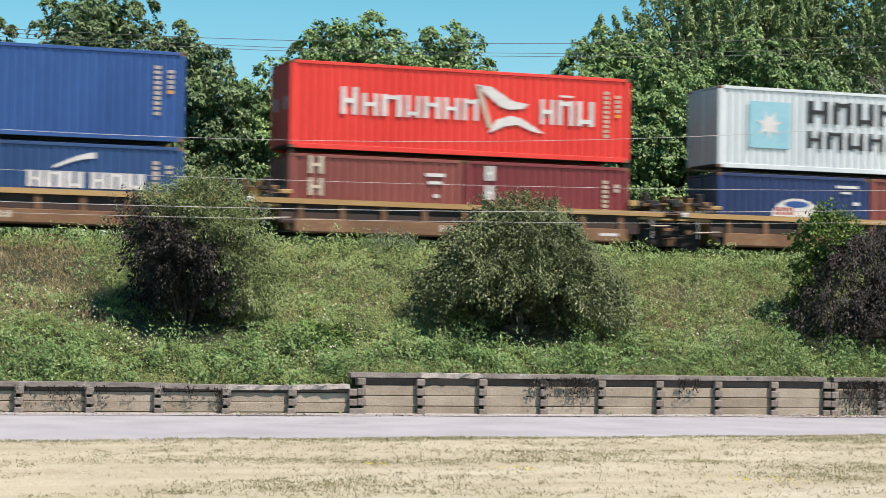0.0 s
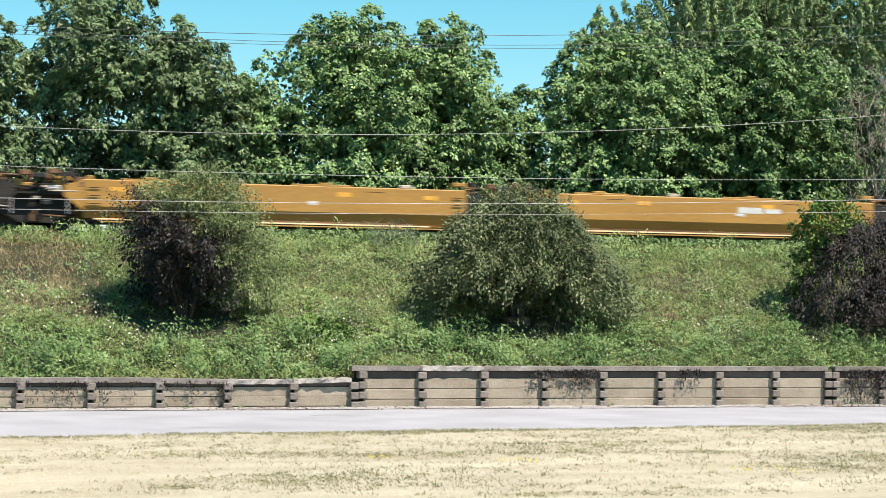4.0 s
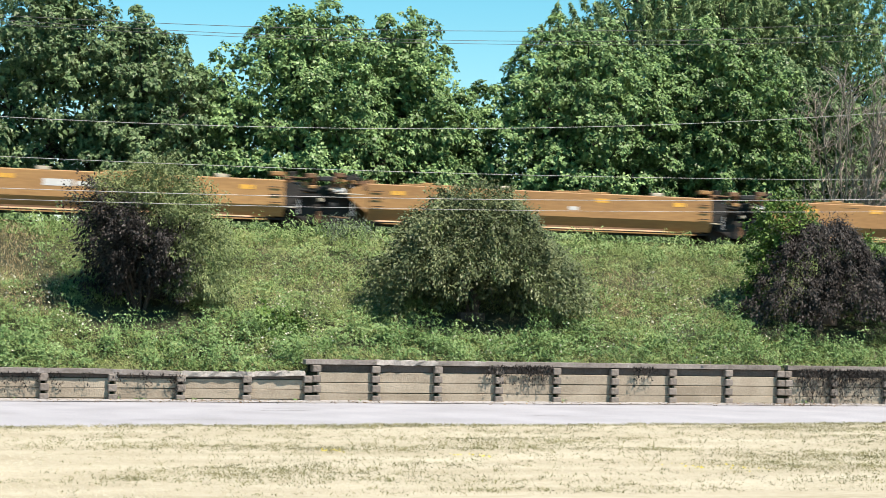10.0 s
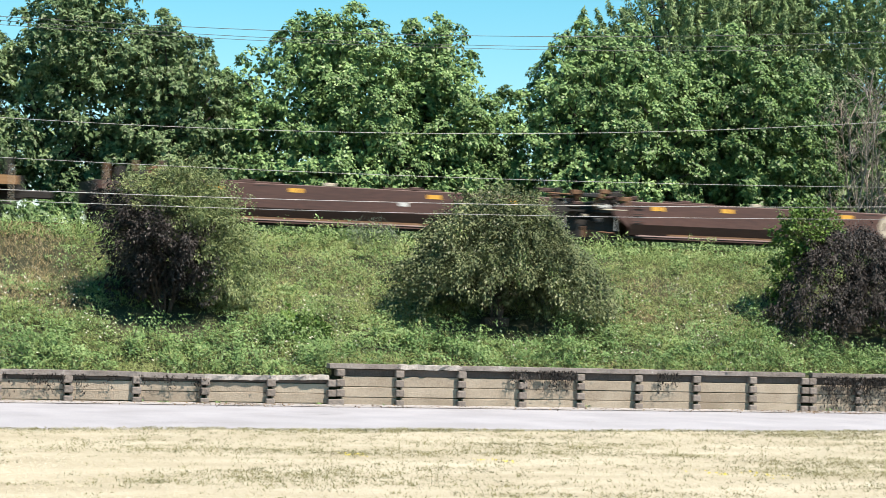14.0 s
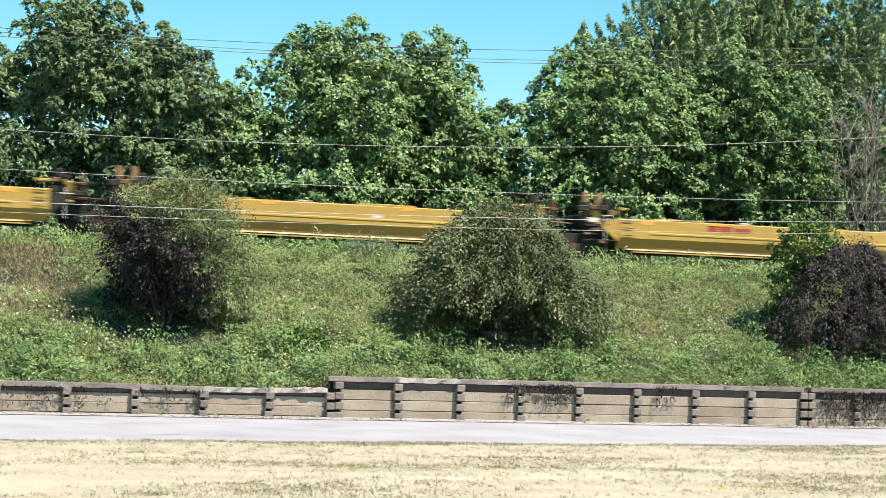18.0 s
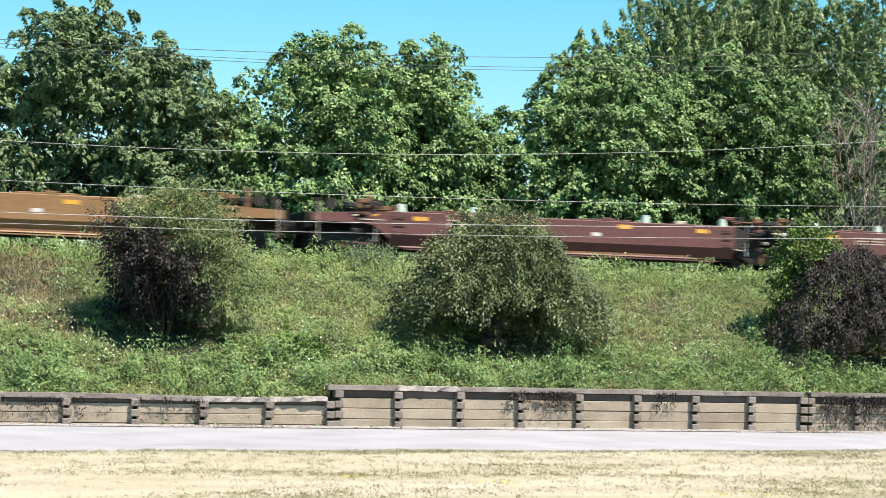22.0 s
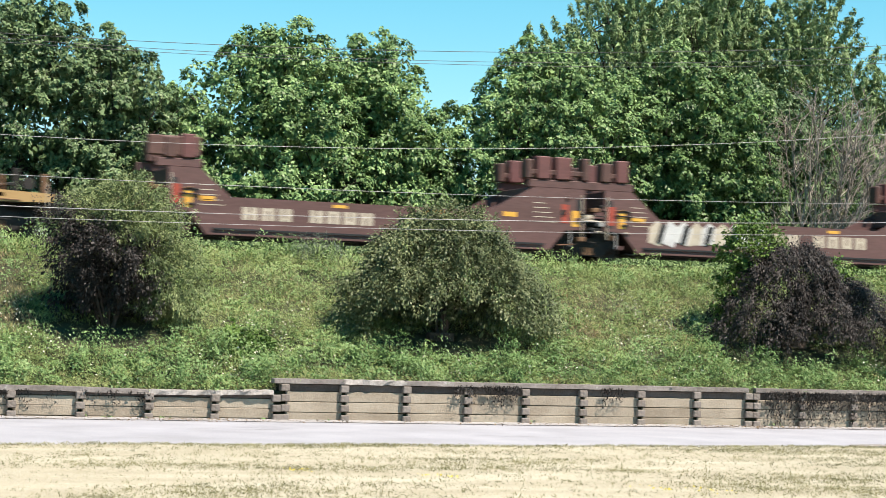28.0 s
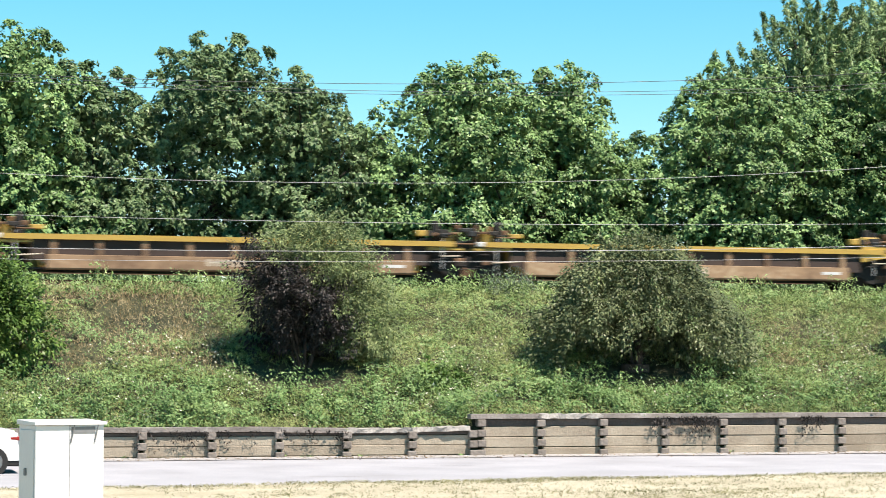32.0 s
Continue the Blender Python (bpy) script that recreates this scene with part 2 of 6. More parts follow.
    "purple": foliage("dark purple-brown leaves", (0.01092, 0.009652, 0.008892), (0.02891, 0.02574, 0.02394), (0.1028, 0.09652, 0.08892), 0.7, through=0.1, rough=0.5, gloss=0.15),
    "lime": foliage("fresh green leaves", (0.0225, 0.0481, 0.01008), (0.06375, 0.1209, 0.02304), (0.165, 0.2574, 0.0612), 0.9),
    "weed": foliage("mixed weeds", (0.067, 0.1147, 0.03537), (0.1658, 0.2505, 0.08253), (0.2963, 0.3721, 0.1571), 0.35),
    "grass": foliage("yellow-green grass", (0.0917, 0.123, 0.03537), (0.2327, 0.2882, 0.09819), (0.3809, 0.4218, 0.1886), 0.35),
    "herb": foliage("fresh green weeds", (0.04867, 0.1011, 0.03258), (0.1322, 0.2246, 0.076), (0.2642, 0.3744, 0.1593), 0.5),
    "straw": foliage("dry straw grass", (0.156, 0.12, 0.06), (0.264, 0.21, 0.114), (0.36, 0.306, 0.186), 0.5),
    "sage": foliage("blue-grey sage", (0.06, 0.084, 0.06), (0.114, 0.144, 0.108), (0.18, 0.21, 0.168), 0.7),
    "flower": foliage("white weed flowers", (0.396, 0.396, 0.302), (0.49, 0.49, 0.396), (0.576, 0.576, 0.504), 0.7),
    "lawn_green": foliage("green lawn tufts", (0.06, 0.063, 0.0270), (0.144, 0.141, 0.063), (0.252, 0.24, 0.12), 0.5),
    "lawn_dry": foliage("dry lawn blades", (0.2495, 0.2246, 0.1452), (0.3683, 0.3432, 0.2508), (0.4633, 0.4493, 0.3696), 0.4),
}

# ---- mesh tools ----


def part(name, bm, material, parent=None, label=""):
    """Links a bmesh as one mesh object under a thing or part."""
    me = bpy.data.meshes.new(name)
    bm.to_mesh(me)
    bm.free()
    me.materials.append(M[material])
    ob = new(name, me)
    ob.parent = parent
    if label:
        ob["label"] = label
    return ob


def shared(name, me, parent, m):
    ob = new(name, me)
    ob.parent = parent
    ob.matrix_basis = m
    return ob


def thing(name, label, category, group="", at=(0, 0, 0), rz=0):
    ob = tagged(new(name), label, category, group)
    ob.matrix_basis = pose(*at, 0, 0, rz)
    return ob


def box(bm, x0, x1, y0, y1, z0, z1, bevel=0.0):
    r = bmesh.ops.create_cube(bm, size=1.0, matrix=Matrix.LocRotScale(((x0 + x1) / 2, (y0 + y1) / 2, (z0 + z1) / 2), None, (x1 - x0, y1 - y0, z1 - z0)))
    if bevel:
        edges = {e for v in r["verts"] for e in v.link_edges}
        bmesh.ops.bevel(bm, geom=list(edges), offset=bevel, segments=1, affect="EDGES")
    return bm


def cyl(bm, a, b, r0, r1=None, n=10):
    a, b = Vector(a), Vector(b)
    d = b - a
    q = d.to_track_quat("Z", "Y")
    bmesh.ops.create_cone(bm, cap_ends=True, segments=n, radius1=r0, radius2=r0 if r1 is None else r1, depth=d.length, matrix=Matrix.LocRotScale((a + b) / 2, q, None))
    return bm


def extrude(bm, outline, x0, x1):
    """A closed outline of (y, z) carried from x0 to x1."""
    a = [bm.verts.new((x0, y, z)) for y, z in outline]
    b = [bm.verts.new((x1, y, z)) for y, z in outline]
    k = len(outline)
    for i in range(k):
        bm.faces.new((a[i], a[(i + 1) % k], b[(i + 1) % k], b[i]))
    bm.faces.new(a[::-1]), bm.faces.new(b)
    bmesh.ops.recalc_face_normals(bm, faces=bm.faces)
    return bm


def raw_mesh(name, verts, quads, material):
    """A mesh from arrays of corners and of faces with equal numbers of corners."""
    me = bpy.data.meshes.new(name)
    nv, nf, c = len(verts), len(quads), len(quads[0])
    me.vertices.add(nv), me.loops.add(nf * c), me.polygons.add(nf)
    me.vertices.foreach_set("co", np.asarray(verts, dtype=np.float32).ravel())
    me.loops.foreach_set("vertex_index", np.asarray(quads, dtype=np.int32).ravel())
    me.polygons.foreach_set("loop_start", np.arange(0, nf * c, c, dtype=np.int32))
    me.update(calc_edges=True)
    me.materials.append(M[material])
    return me


def leaves(name, material, centre, normal, size, rng, slim=0.55, fold=0.25, hang=0.0, thin=False):
    """Many small folded leaves: one four-cornered island each (three-cornered if thin), about its centre and facing along its normal."""
    k = len(centre)
    normal = normal / (np.linalg.norm(normal, axis=1, keepdims=True) + 1e-9)
    ref = rng.normal(size=(k, 3))
    ref[:, 2] -= hang
    u = ref - (ref * normal).sum(1, keepdims=True) * normal
    u /= np.linalg.norm(u, axis=1, keepdims=True) + 1e-9
    v = np.cross(normal, u)
    s = np.asarray(size).reshape(-1, 1) * rng.uniform(0.7, 1.3, (k, 1))
    if thin:
        verts = np.stack([centre - u * s * 0.5 + v * s * slim * 0.5, centre + u * s * 0.6, centre - u * s * 0.5 - v * s * slim * 0.5], 1).reshape(-1, 3)
        return raw_mesh(name, verts, np.arange(k * 3).reshape(-1, 3), material)
    verts = np.stack([centre - u * s * 0.5, centre + v * s * slim * 0.5 + normal * s * fold * 0.5, centre + u * s * 0.5, centre - v * s * slim * 0.5 + normal * s * fold * 0.5], 1).reshape(-1, 3)
    return raw_mesh(name, verts, np.arange(k * 4).reshape(-1, 4), material)


def stuff(name, me, label, category):
    return tagged(new(name, me), label, category, kind="stuff")


def limb(bm, points, r0, r1, n=7):
    """A bent tapering limb along points."""
    for i in range(len(points) - 1):
        f0, f1 = i / (len(points) - 1), (i + 1) / (len(points) - 1)
        cyl(bm, points[i], points[i + 1], r0 + (r1 - r0) * f0, r0 + (r1 - r0) * f1, n)


# ---- the ground ----
TRACK_Y, RAIL_Z, WALL_Y = 69.42, 5.2, 57.4
STEP_X = 18.06          # where the wall's top steps up


def road_edge(x):
    return 46.65 + 0.094 * (max(-40, min(x, 70)) - 7.96)


def wall_top(x):
    return 0.86 if x < STEP_X else 1.18


PROFILE = ((58.0, 1.02), (60, 1.95), (63, 3.3), (65.6, 4.55), (66.3, 4.78), (66.9, 4.80), (67.4, 4.98), (71.4, 4.98), (72.2, 4.72), (76, 4.62), (120, 4.6), (2600, 4.6))
FIELD = ((-2600, 0.85), (2, 0.85), (12, 0.6), (22, 0.1), (30, -0.12))


def along(table, y):
    for (y0, z0), (y1, z1) in zip(table, table[1:]):
        if y <= y1:
            return z0 + (z1 - z0) * max(0, y - y0) / (y1 - y0)
    return table[-1][1]


def ground_z(x, y):
    if y < road_edge(x):
        return along(FIELD, y) if y < 30 else -0.12 + 0.03 * noise.noise((x * 0.3, y * 0.3, 0))
    if y < WALL_Y + 0.1:
        e = road_edge(x)
        return -0.135 + 0.12 * (y - e) / (WALL_Y - e)
    if y < 58:
        return wall_top(x) - 0.08
    z = along(PROFILE, y)
    if y < 66.2:
        z += 0.16 * noise.noise((x * 0.45, y * 0.45, 3)) * min(1, (y - 57.6)) * min(1, (66.2 - y) / 1.5)
        if x < STEP_X:
            z -= 0.3 * max(0, (60 - y) / 2)
    return z


def build_ground():
    xs = [-2600, -900, -300, -120, -60, -30, -15] + [-8 + 0.5 * i for i in range(125)] + [58, 64, 75, 100, 150, 300, 900, 2600]
    ys = [-2600, -600, -120, -40, -10, 0, 6, 12, 17, 22] + [26 + 1.0 * i for i in range(19)] + [None] + [46.2, 48, 50, 52, 54, 56, 57.45, 57.46] + [57.8 + 0.4 * i for i in range(22)] + [66.5, 66.9, 67.4, 69.4, 71.4, 72.2, 76, 90, 120, 300, 900, 2600]
    ys = [y for y in ys if y is not None]
    bm = bmesh.new()
    grid = []
    for x in xs:
        col = []
        for i, y in enumerate(ys):
            yy = y
            z = ground_z(x, yy)
            if y == 57.46:
                z = wall_top(x) - 0.08
            col.append(bm.verts.new((x, yy, z)))
        grid.append(col)
    for i in range(len(xs) - 1):
        for j in range(len(ys) - 1):
            f = bm.faces.new((grid[i][j], grid[i + 1][j], grid[i + 1][j + 1], grid[i][j + 1]))
            y = (ys[j] + ys[j + 1]) / 2
            f.material_index = 0 if y < 57.455 else (2 if 66.8 < y < 72 else 1)
            f.smooth = True
    ob = part("ground", bm, "lawn")
    for k in ("soil", "ballast"):
        ob.data.materials.append(M[k])
    return tagged(ob, "dry mown lawn, weedy embankment and gravel track bed", "ground", kind="structure")


build_ground()


def build_road():
    bm = bmesh.new()
    xs = [-400, -150, -60] + [-20 + 1.5 * i for i in range(60)] + [90, 150, 400]
    rows = []
    for i, x in enumerate(xs):
        e = road_edge(x) + 0.12 * noise.noise((x * 1.3, 5, 0)) + 0.05 * noise.noise((x * 4.0, 9, 0))
        rows.append([bm.verts.new((x, e + (WALL_Y + 0.02 - e) * f, -0.129 + 0.12 * f + 0.006 + 0.05 * math.sin(math.pi * f))) for f in (0, 0.15, 0.35, 0.5, 0.7, 0.85, 1)])
    for a, b in zip(rows, rows[1:]):
        for j in range(6):
            bm.faces.new((a[j], b[j], b[j + 1], a[j + 1]))
    ob = tagged(part("road", bm, "asphalt"), "pale sun-bleached asphalt road", "road", kind="structure")
    bm = bmesh.new()
    a = None
    for i in range(140):
        x = -20 + 0.6 * i
        w = 0.75 + 0.35 * noise.noise((x * 0.7, 2, 0)) + 0.2 * noise.noise((x * 3.0, 7, 0))
        b = [bm.verts.new((x, WALL_Y - w, 0.016)), bm.verts.new((x, WALL_Y - w * 0.4, 0.03)), bm.verts.new((x, WALL_Y, 0.05))]
        if a:
            bm.faces.new((a[0], b[0], b[1], a[1])), bm.faces.new((a[1], b[1], b[2], a[2]))
        a = b
    tagged(part("verge", bm, "grit"), "strip of pale grit washed against the wall", "verge", kind="structure")
    # long cracks, thin raised seams of tar
    rng = random.Random(4)
    for _ in range(5):
        x, y = rng.uniform(2, 40), rng.uniform(48.5, 55)
        bm = bmesh.new()
        pts = [(x, y)]
        for _ in range(9):
            x, y = x + rng.uniform(0.12, 0.4), y + rng.uniform(-0.14, 0.16)
            pts.append((x, y))
        for (xa, ya), (xb, yb) in zip(pts, pts[1:]):
            f = lambda px, py: -0.123 + 0.12 * (py - road_edge(px)) / (WALL_Y - road_edge(px)) + 0.05 * math.sin(math.pi * (py - road_edge(px)) / (WALL_Y - road_edge(px))) + 0.004
            q = [bm.verts.new((xa, ya - 0.02, f(xa, ya))), bm.verts.new((xb, yb - 0.02, f(xb, yb))), bm.verts.new((xb, yb + 0.02, f(xb, yb))), bm.verts.new((xa, ya + 0.02, f(xa, ya)))]
            bm.faces.new(q)
        part("crack", bm, "asphalt_seam", ob)
    rng = np.random.default_rng(6)
    k = 1500
    x = rng.uniform(2, 46, k)
    x = np.concatenate([x, rng.normal(32.6, 1.2, 420), rng.normal(15.2, 1.0, 200)])
    y = WALL_Y - 0.08 - np.abs(rng.normal(size=len(x))) * 0.5
    c = np.stack([x, y, 0.05 - 0.04 * (WALL_Y - y)], 1)
    up = rng.normal(size=c.shape) * 0.35 + np.array([0, 0, 1.0])
    stuff("leaf_litter", leaves("leaf_litter", "litter", c, up, np.full(len(x), 0.06), rng, slim=0.6, thin=True), "dry leaves and grit washed against the wall's foot", "litter")
    R = random.Random(12)
    x = 31.0
    while x < 44:
        w = R.uniform(0.5, 1.5)
        y = road_edge(x) - 0.1 + R.uniform(-0.08, 0.08)
        slab = part("edge_slab", box(bmesh.new(), -w / 2, w / 2, -0.16, 0.16, -0.06, 0.05, 0.02), "coping")
        slab.matrix_basis = pose(x + w / 2, y, -0.1, R.uniform(-4, 4), R.uniform(-1, 1), R.uniform(2, 8))
        tagged(slab, "broken slab of old kerb along the lawn's edge", "kerb stone", "kerb stones along the lawn")
        x += w + R.uniform(0.02, 0.5)
    return ob


build_road()

# ---- the track ----


def build_track():
    bm = bmesh.new()
    for dy in (-0.755, 0.755):
        y = TRACK_Y + dy
        extrude(bm, [(y - 0.07, RAIL_Z - 0.17), (y + 0.07, RAIL_Z - 0.17), (y + 0.07, RAIL_Z - 0.15), (y + 0.012, RAIL_Z - 0.13), (y + 0.012, RAIL_Z - 0.04), (y + 0.036, RAIL_Z - 0.03), (y + 0.036, RAIL_Z), (y - 0.036, RAIL_Z), (y - 0.036, RAIL_Z - 0.03), (y - 0.012, RAIL_Z - 0.04), (y - 0.012, RAIL_Z - 0.13), (y - 0.07, RAIL_Z - 0.15)], -1000, 1000)
    tagged(part("rails", bm, "rail"), "pair of rusty steel rails on the embankment", "rails", kind="structure")
    bm = bmesh.new()
    for i in range(150):
        x = -15 + 0.55 * i
        box(bm, x - 0.11, x + 0.11, TRACK_Y - 1.3, TRACK_Y + 1.3, RAIL_Z - 0.33, RAIL_Z - 0.172)
    tagged(part("sleepers", bm, "sleeper"), "grey timber sleepers in ballast", "sleepers", kind="stuff")


build_track()

# ---- the retaining wall ----
POSTS = [-6.0, -4.15, -2.3, -0.45, 1.4, 3.25, 5.05, 6.9, 8.76, 10.63, 12.48, 14.34, 16.19, 17.94, 18.17, 19.93, 21.77, 23.64, 25.45, 27.30, 29.19, 31.04, 32.80, 33.07, 34.66, 36.5, 38.3, 40.15, 42.0, 43.85, 45.7, 47.5, 49.4, 51.2]


def build_wall():
    wall = tagged(new("wall_retaining"), "low crib retaining wall of concrete planks and stacked block ends", "retaining wall", kind="structure")
    bm = bmesh.new()
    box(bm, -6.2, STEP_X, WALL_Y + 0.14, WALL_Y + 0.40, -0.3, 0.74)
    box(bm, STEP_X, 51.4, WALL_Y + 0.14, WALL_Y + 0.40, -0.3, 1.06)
    part("core", bm, "core", wall, "recessed backing painted dark for its shade")
    rng = random.Random(8)
    bmb = bmesh.new()
    box(bmb, -0.125, 0.125, -0.12, 0.14, -0.098, 0.098, 0.022)
    me_block = bpy.data.meshes.new("block")
    bmb.to_mesh(me_block), bmb.free()
    me_block.materials.append(M["block"])
    for i, x in enumerate(POSTS):
        low = x < STEP_X
        heights = (0.08, 0.35, 0.62) if low else (0.09, 0.37, 0.65, 0.92)
        for z in heights:
            shared("block", me_block, wall, pose(x + rng.uniform(-0.012, 0.012), WALL_Y - 0.02 + rng.uniform(-0.015, 0.015), z + rng.uniform(-0.01, 0.01), 0, 0, rng.uniform(-3, 3)))
    planks = {}
    for a, b in zip(POSTS, POSTS[1:]):
        if b - a < 0.5:
            continue
        low = a < STEP_X - 0.1
        rows = ((-0.1, 0.06), (0.073, 0.335), (0.348, 0.605)) if low else ((-0.05, 0.245), (0.258, 0.535), (0.548, 0.825))
        for z0, z1 in rows:
            bm = box(bmesh.new(), a + 0.06, b - 0.06, WALL_Y, WALL_Y + 0.12, z0, z1, 0.012)
            ob = part("plank", bm, "plank", wall)
            ob.matrix_basis = pose(0, rng.uniform(-0.008, 0.008), rng.uniform(-0.006, 0.006))
        top = wall_top(a + 0.1)
        # strip below the coping, its shade painted into the colour
        part("header", box(bmesh.new(), a + 0.02, b - 0.02, WALL_Y + 0.03, WALL_Y + 0.13, rows[-1][1] + 0.012, top - 0.15, 0.01), "header_shade", wall)
        worn = 14 < a < 18 or abs(a - 19.93) < 0.1 or a > 44
        c0, c1 = (a - 0.02, b + 0.0)
        if a == 18.17:
            c0 = 17.86
        if b == 17.94:
            c1 = 17.85
        bm = bmesh.new()
        k = 10
        sect = []
        for j in range(k + 1):
            x = c0 + (c1 - c0) * j / k
            rough = 0.035 if worn else 0.008
            sag = (-0.05 * math.sin(math.pi * (x - 12) / 6) if 12 < x < 18 else 0)
            r = lambda: rng.uniform(-rough, rough)
            sect.append([bm.verts.new((x, WALL_Y - 0.10 + r(), top - 0.135 + sag + r() * 0.4)), bm.verts.new((x, WALL_Y - 0.095 + r(), top - 0.01 + sag + r())), bm.verts.new((x, WALL_Y + 0.22, top + sag + r() * 0.5)), bm.verts.new((x, WALL_Y + 0.22, top - 0.14 + sag))])
        for p, q in zip(sect, sect[1:]):
            for j in range(4):
                bm.faces.new((p[j], q[j], q[(j + 1) % 4], p[(j + 1) % 4]))
        bm.faces.new(sect[0]), bm.faces.new(sect[-1][::-1])
        bmesh.ops.recalc_face_normals(bm, faces=bm.faces)
        part("coping", bm, "pale" if worn else "coping", wall, "broken pale concrete coping" if worn else "")


# ---- trees ----


def unit(a):
    return a / (np.linalg.norm(a, axis=1, keepdims=True) + 1e-9)


def blades_mesh(name, material, base, along, normal, size, slim=0.8, keel=0.12, thin=False):
    """Leaves as folded kites: each runs from its base along its own direction."""
    along = unit(along)
    normal = unit(normal - (normal * along).sum(1, keepdims=True) * along)
    across = np.cross(normal, along)
    s = size.reshape(-1, 1)
    if thin:
        verts = np.stack([base + across * s * slim * 0.45, base + along * s - normal * s * keel, base - across * s * slim * 0.45], 1)
        return raw_mesh(name, verts.reshape(-1, 3), np.arange(len(base) * 3).reshape(-1, 3), material)
    mid = base + along * s * 0.42 - normal * s * keel
    verts = np.stack([base, mid + across * s * slim * 0.5, base + along * s - normal * s * keel * 0.6, mid - across * s * slim * 0.5], 1)
    verts[:, 0] += normal * s * keel
    return raw_mesh(name, verts.reshape(-1, 3), np.arange(len(base) * 4).reshape(-1, 4), material)


def rosettes(rng, tips, axis, per, size, droop):
    """Leaves that spread from the tips of shoots, and hang a little."""
    c, a = np.repeat(tips, per, 0), np.repeat(unit(axis), per, 0)
    k = len(c)
    u = rng.normal(size=(k, 3))
    u = unit(u - (u * a).sum(1, keepdims=True) * a)
    along = u + 0.25 * a + rng.normal(size=(k, 3)) * 0.25
    along[:, 2] -= droop
    nrm = a + 0.35 * u + rng.normal(size=(k, 3)) * 0.42
    return c - a * rng.uniform(0, 0.16, (k, 1)) + unit(along) * 0.02, along, nrm, size * rng.uniform(0.65, 1.25, k)


def profile(h, low):
    """The breadth of a crown at a share of its height: full below, domed above."""
    return low + (1 - low) * math.sin(min(1, h / 0.36) * math.pi / 2) if h < 0.36 else max(0.0, 1 - ((h - 0.36) / 0.64) ** 2.5) ** 0.55


def crown_boughs(rng, r, foot, top, spacing, low, seed, gaps=0.0):
    """Boughs over the outside of a crown, some standing out and some set back, with hollows between them: x, y, z, radius and the way out."""
    out, tries = [], 0
    while tries < 2600:
        tries += 1
        h, a = rng.uniform(0.0, 1.0), rng.uniform(0, 2 * math.pi)
        f = profile(h, low)
        if rng.uniform() > f + 0.3 or (math.sin(a) > 0.35 and rng.uniform() < 0.7):
            continue
        ca, sa, z = math.cos(a), math.sin(a), foot + (top - foot) * h
        mass = noise.noise((ca * r * 0.36 + seed, sa * r * 0.36, z * 0.42))
        if mass < -0.26 + gaps and h < 0.8 and rng.uniform() < 0.85:
            continue
        rad = rng.uniform(0.36, 0.66) * spacing * (1.1 - 0.3 * h)
        back = rng.uniform(0, 1) ** 1.6 * 1.1
        d = r * f + (0.4 + 0.16 * r) * mass * min(1, f * 1.3) - rad * 0.5 - back * min(1, f * 1.6)
        p = np.array([ca * d, sa * d * 0.85, z - rad * 0.8 * h + (0.4 * mass - 0.3 * back * (h > 0.6)) * h])
        if any(abs(p[2] - q[2]) < spacing and (p[0] - q[0]) ** 2 + (p[1] - q[1]) ** 2 + (p[2] - q[2]) ** 2 < (0.72 * spacing) ** 2 for q in out):
            continue
        o = np.array([ca, sa, max(-0.1, (h - 0.3) * 1.5)])
        out.append((*p, rad, *(o / np.linalg.norm(o))))
    return np.array(out)


def round_boughs(rng, b, tips):
    """Shoot tips over the upper and outer sides of domed boughs."""
    c = np.repeat(b, tips, 0)
    o = c[:, 4:7]
    lumps = np.repeat(unit(rng.normal(size=(len(b) * 6, 3)) + np.repeat(0.7 * b[:, 4:7], 6, 0) + np.array([0, 0, 0.5])).reshape(len(b), 6, 3), tips, 0)
    d = lumps[np.arange(len(c)), rng.integers(0, 6, len(c))]
    d = unit(d + rng.normal(size=d.shape) * 0.33)
    p = c[:, :3] + d * c[:, 3:4] * rng.uniform(0.72, 1.12, (len(c), 1)) * np.array([1.1, 1.1, 0.85])
    flat_out = ((p - c[:, :3])[:, :2] ** 2).sum(1)
    p[:, 2] -= 0.3 * flat_out
    return p, 0.6 * d + 0.25 * o + np.array([0.12, -0.18, 0.45]) + rng.normal(size=d.shape) * 0.15


def plume_boughs(rng, b, tips):
    """Shoot tips round ascending, shaggy plumes."""
    c = np.repeat(b, tips, 0)
    lean = np.repeat(rng.normal(size=(len(b), 3)) * 0.22, tips, 0)
    o = unit(c[:, 4:7] * np.array([0.7, 0.7, 0.4]) + np.array([0, 0, 0.75]) + lean)
    s = rng.uniform(0, 1, (len(c), 1))
    d = unit(rng.normal(size=(len(c), 3)) + 0.6 * c[:, 4:7])
    p = c[:, :3] + o * (s * 2.5 - 1.0) * c[:, 3:4] + d * c[:, 3:4] * (0.72 - 0.5 * s) * rng.uniform(0.75, 1.1, (len(c), 1))
    return p, 0.75 * d + 0.45 * o + np.array([0.1, -0.15, 0.2])


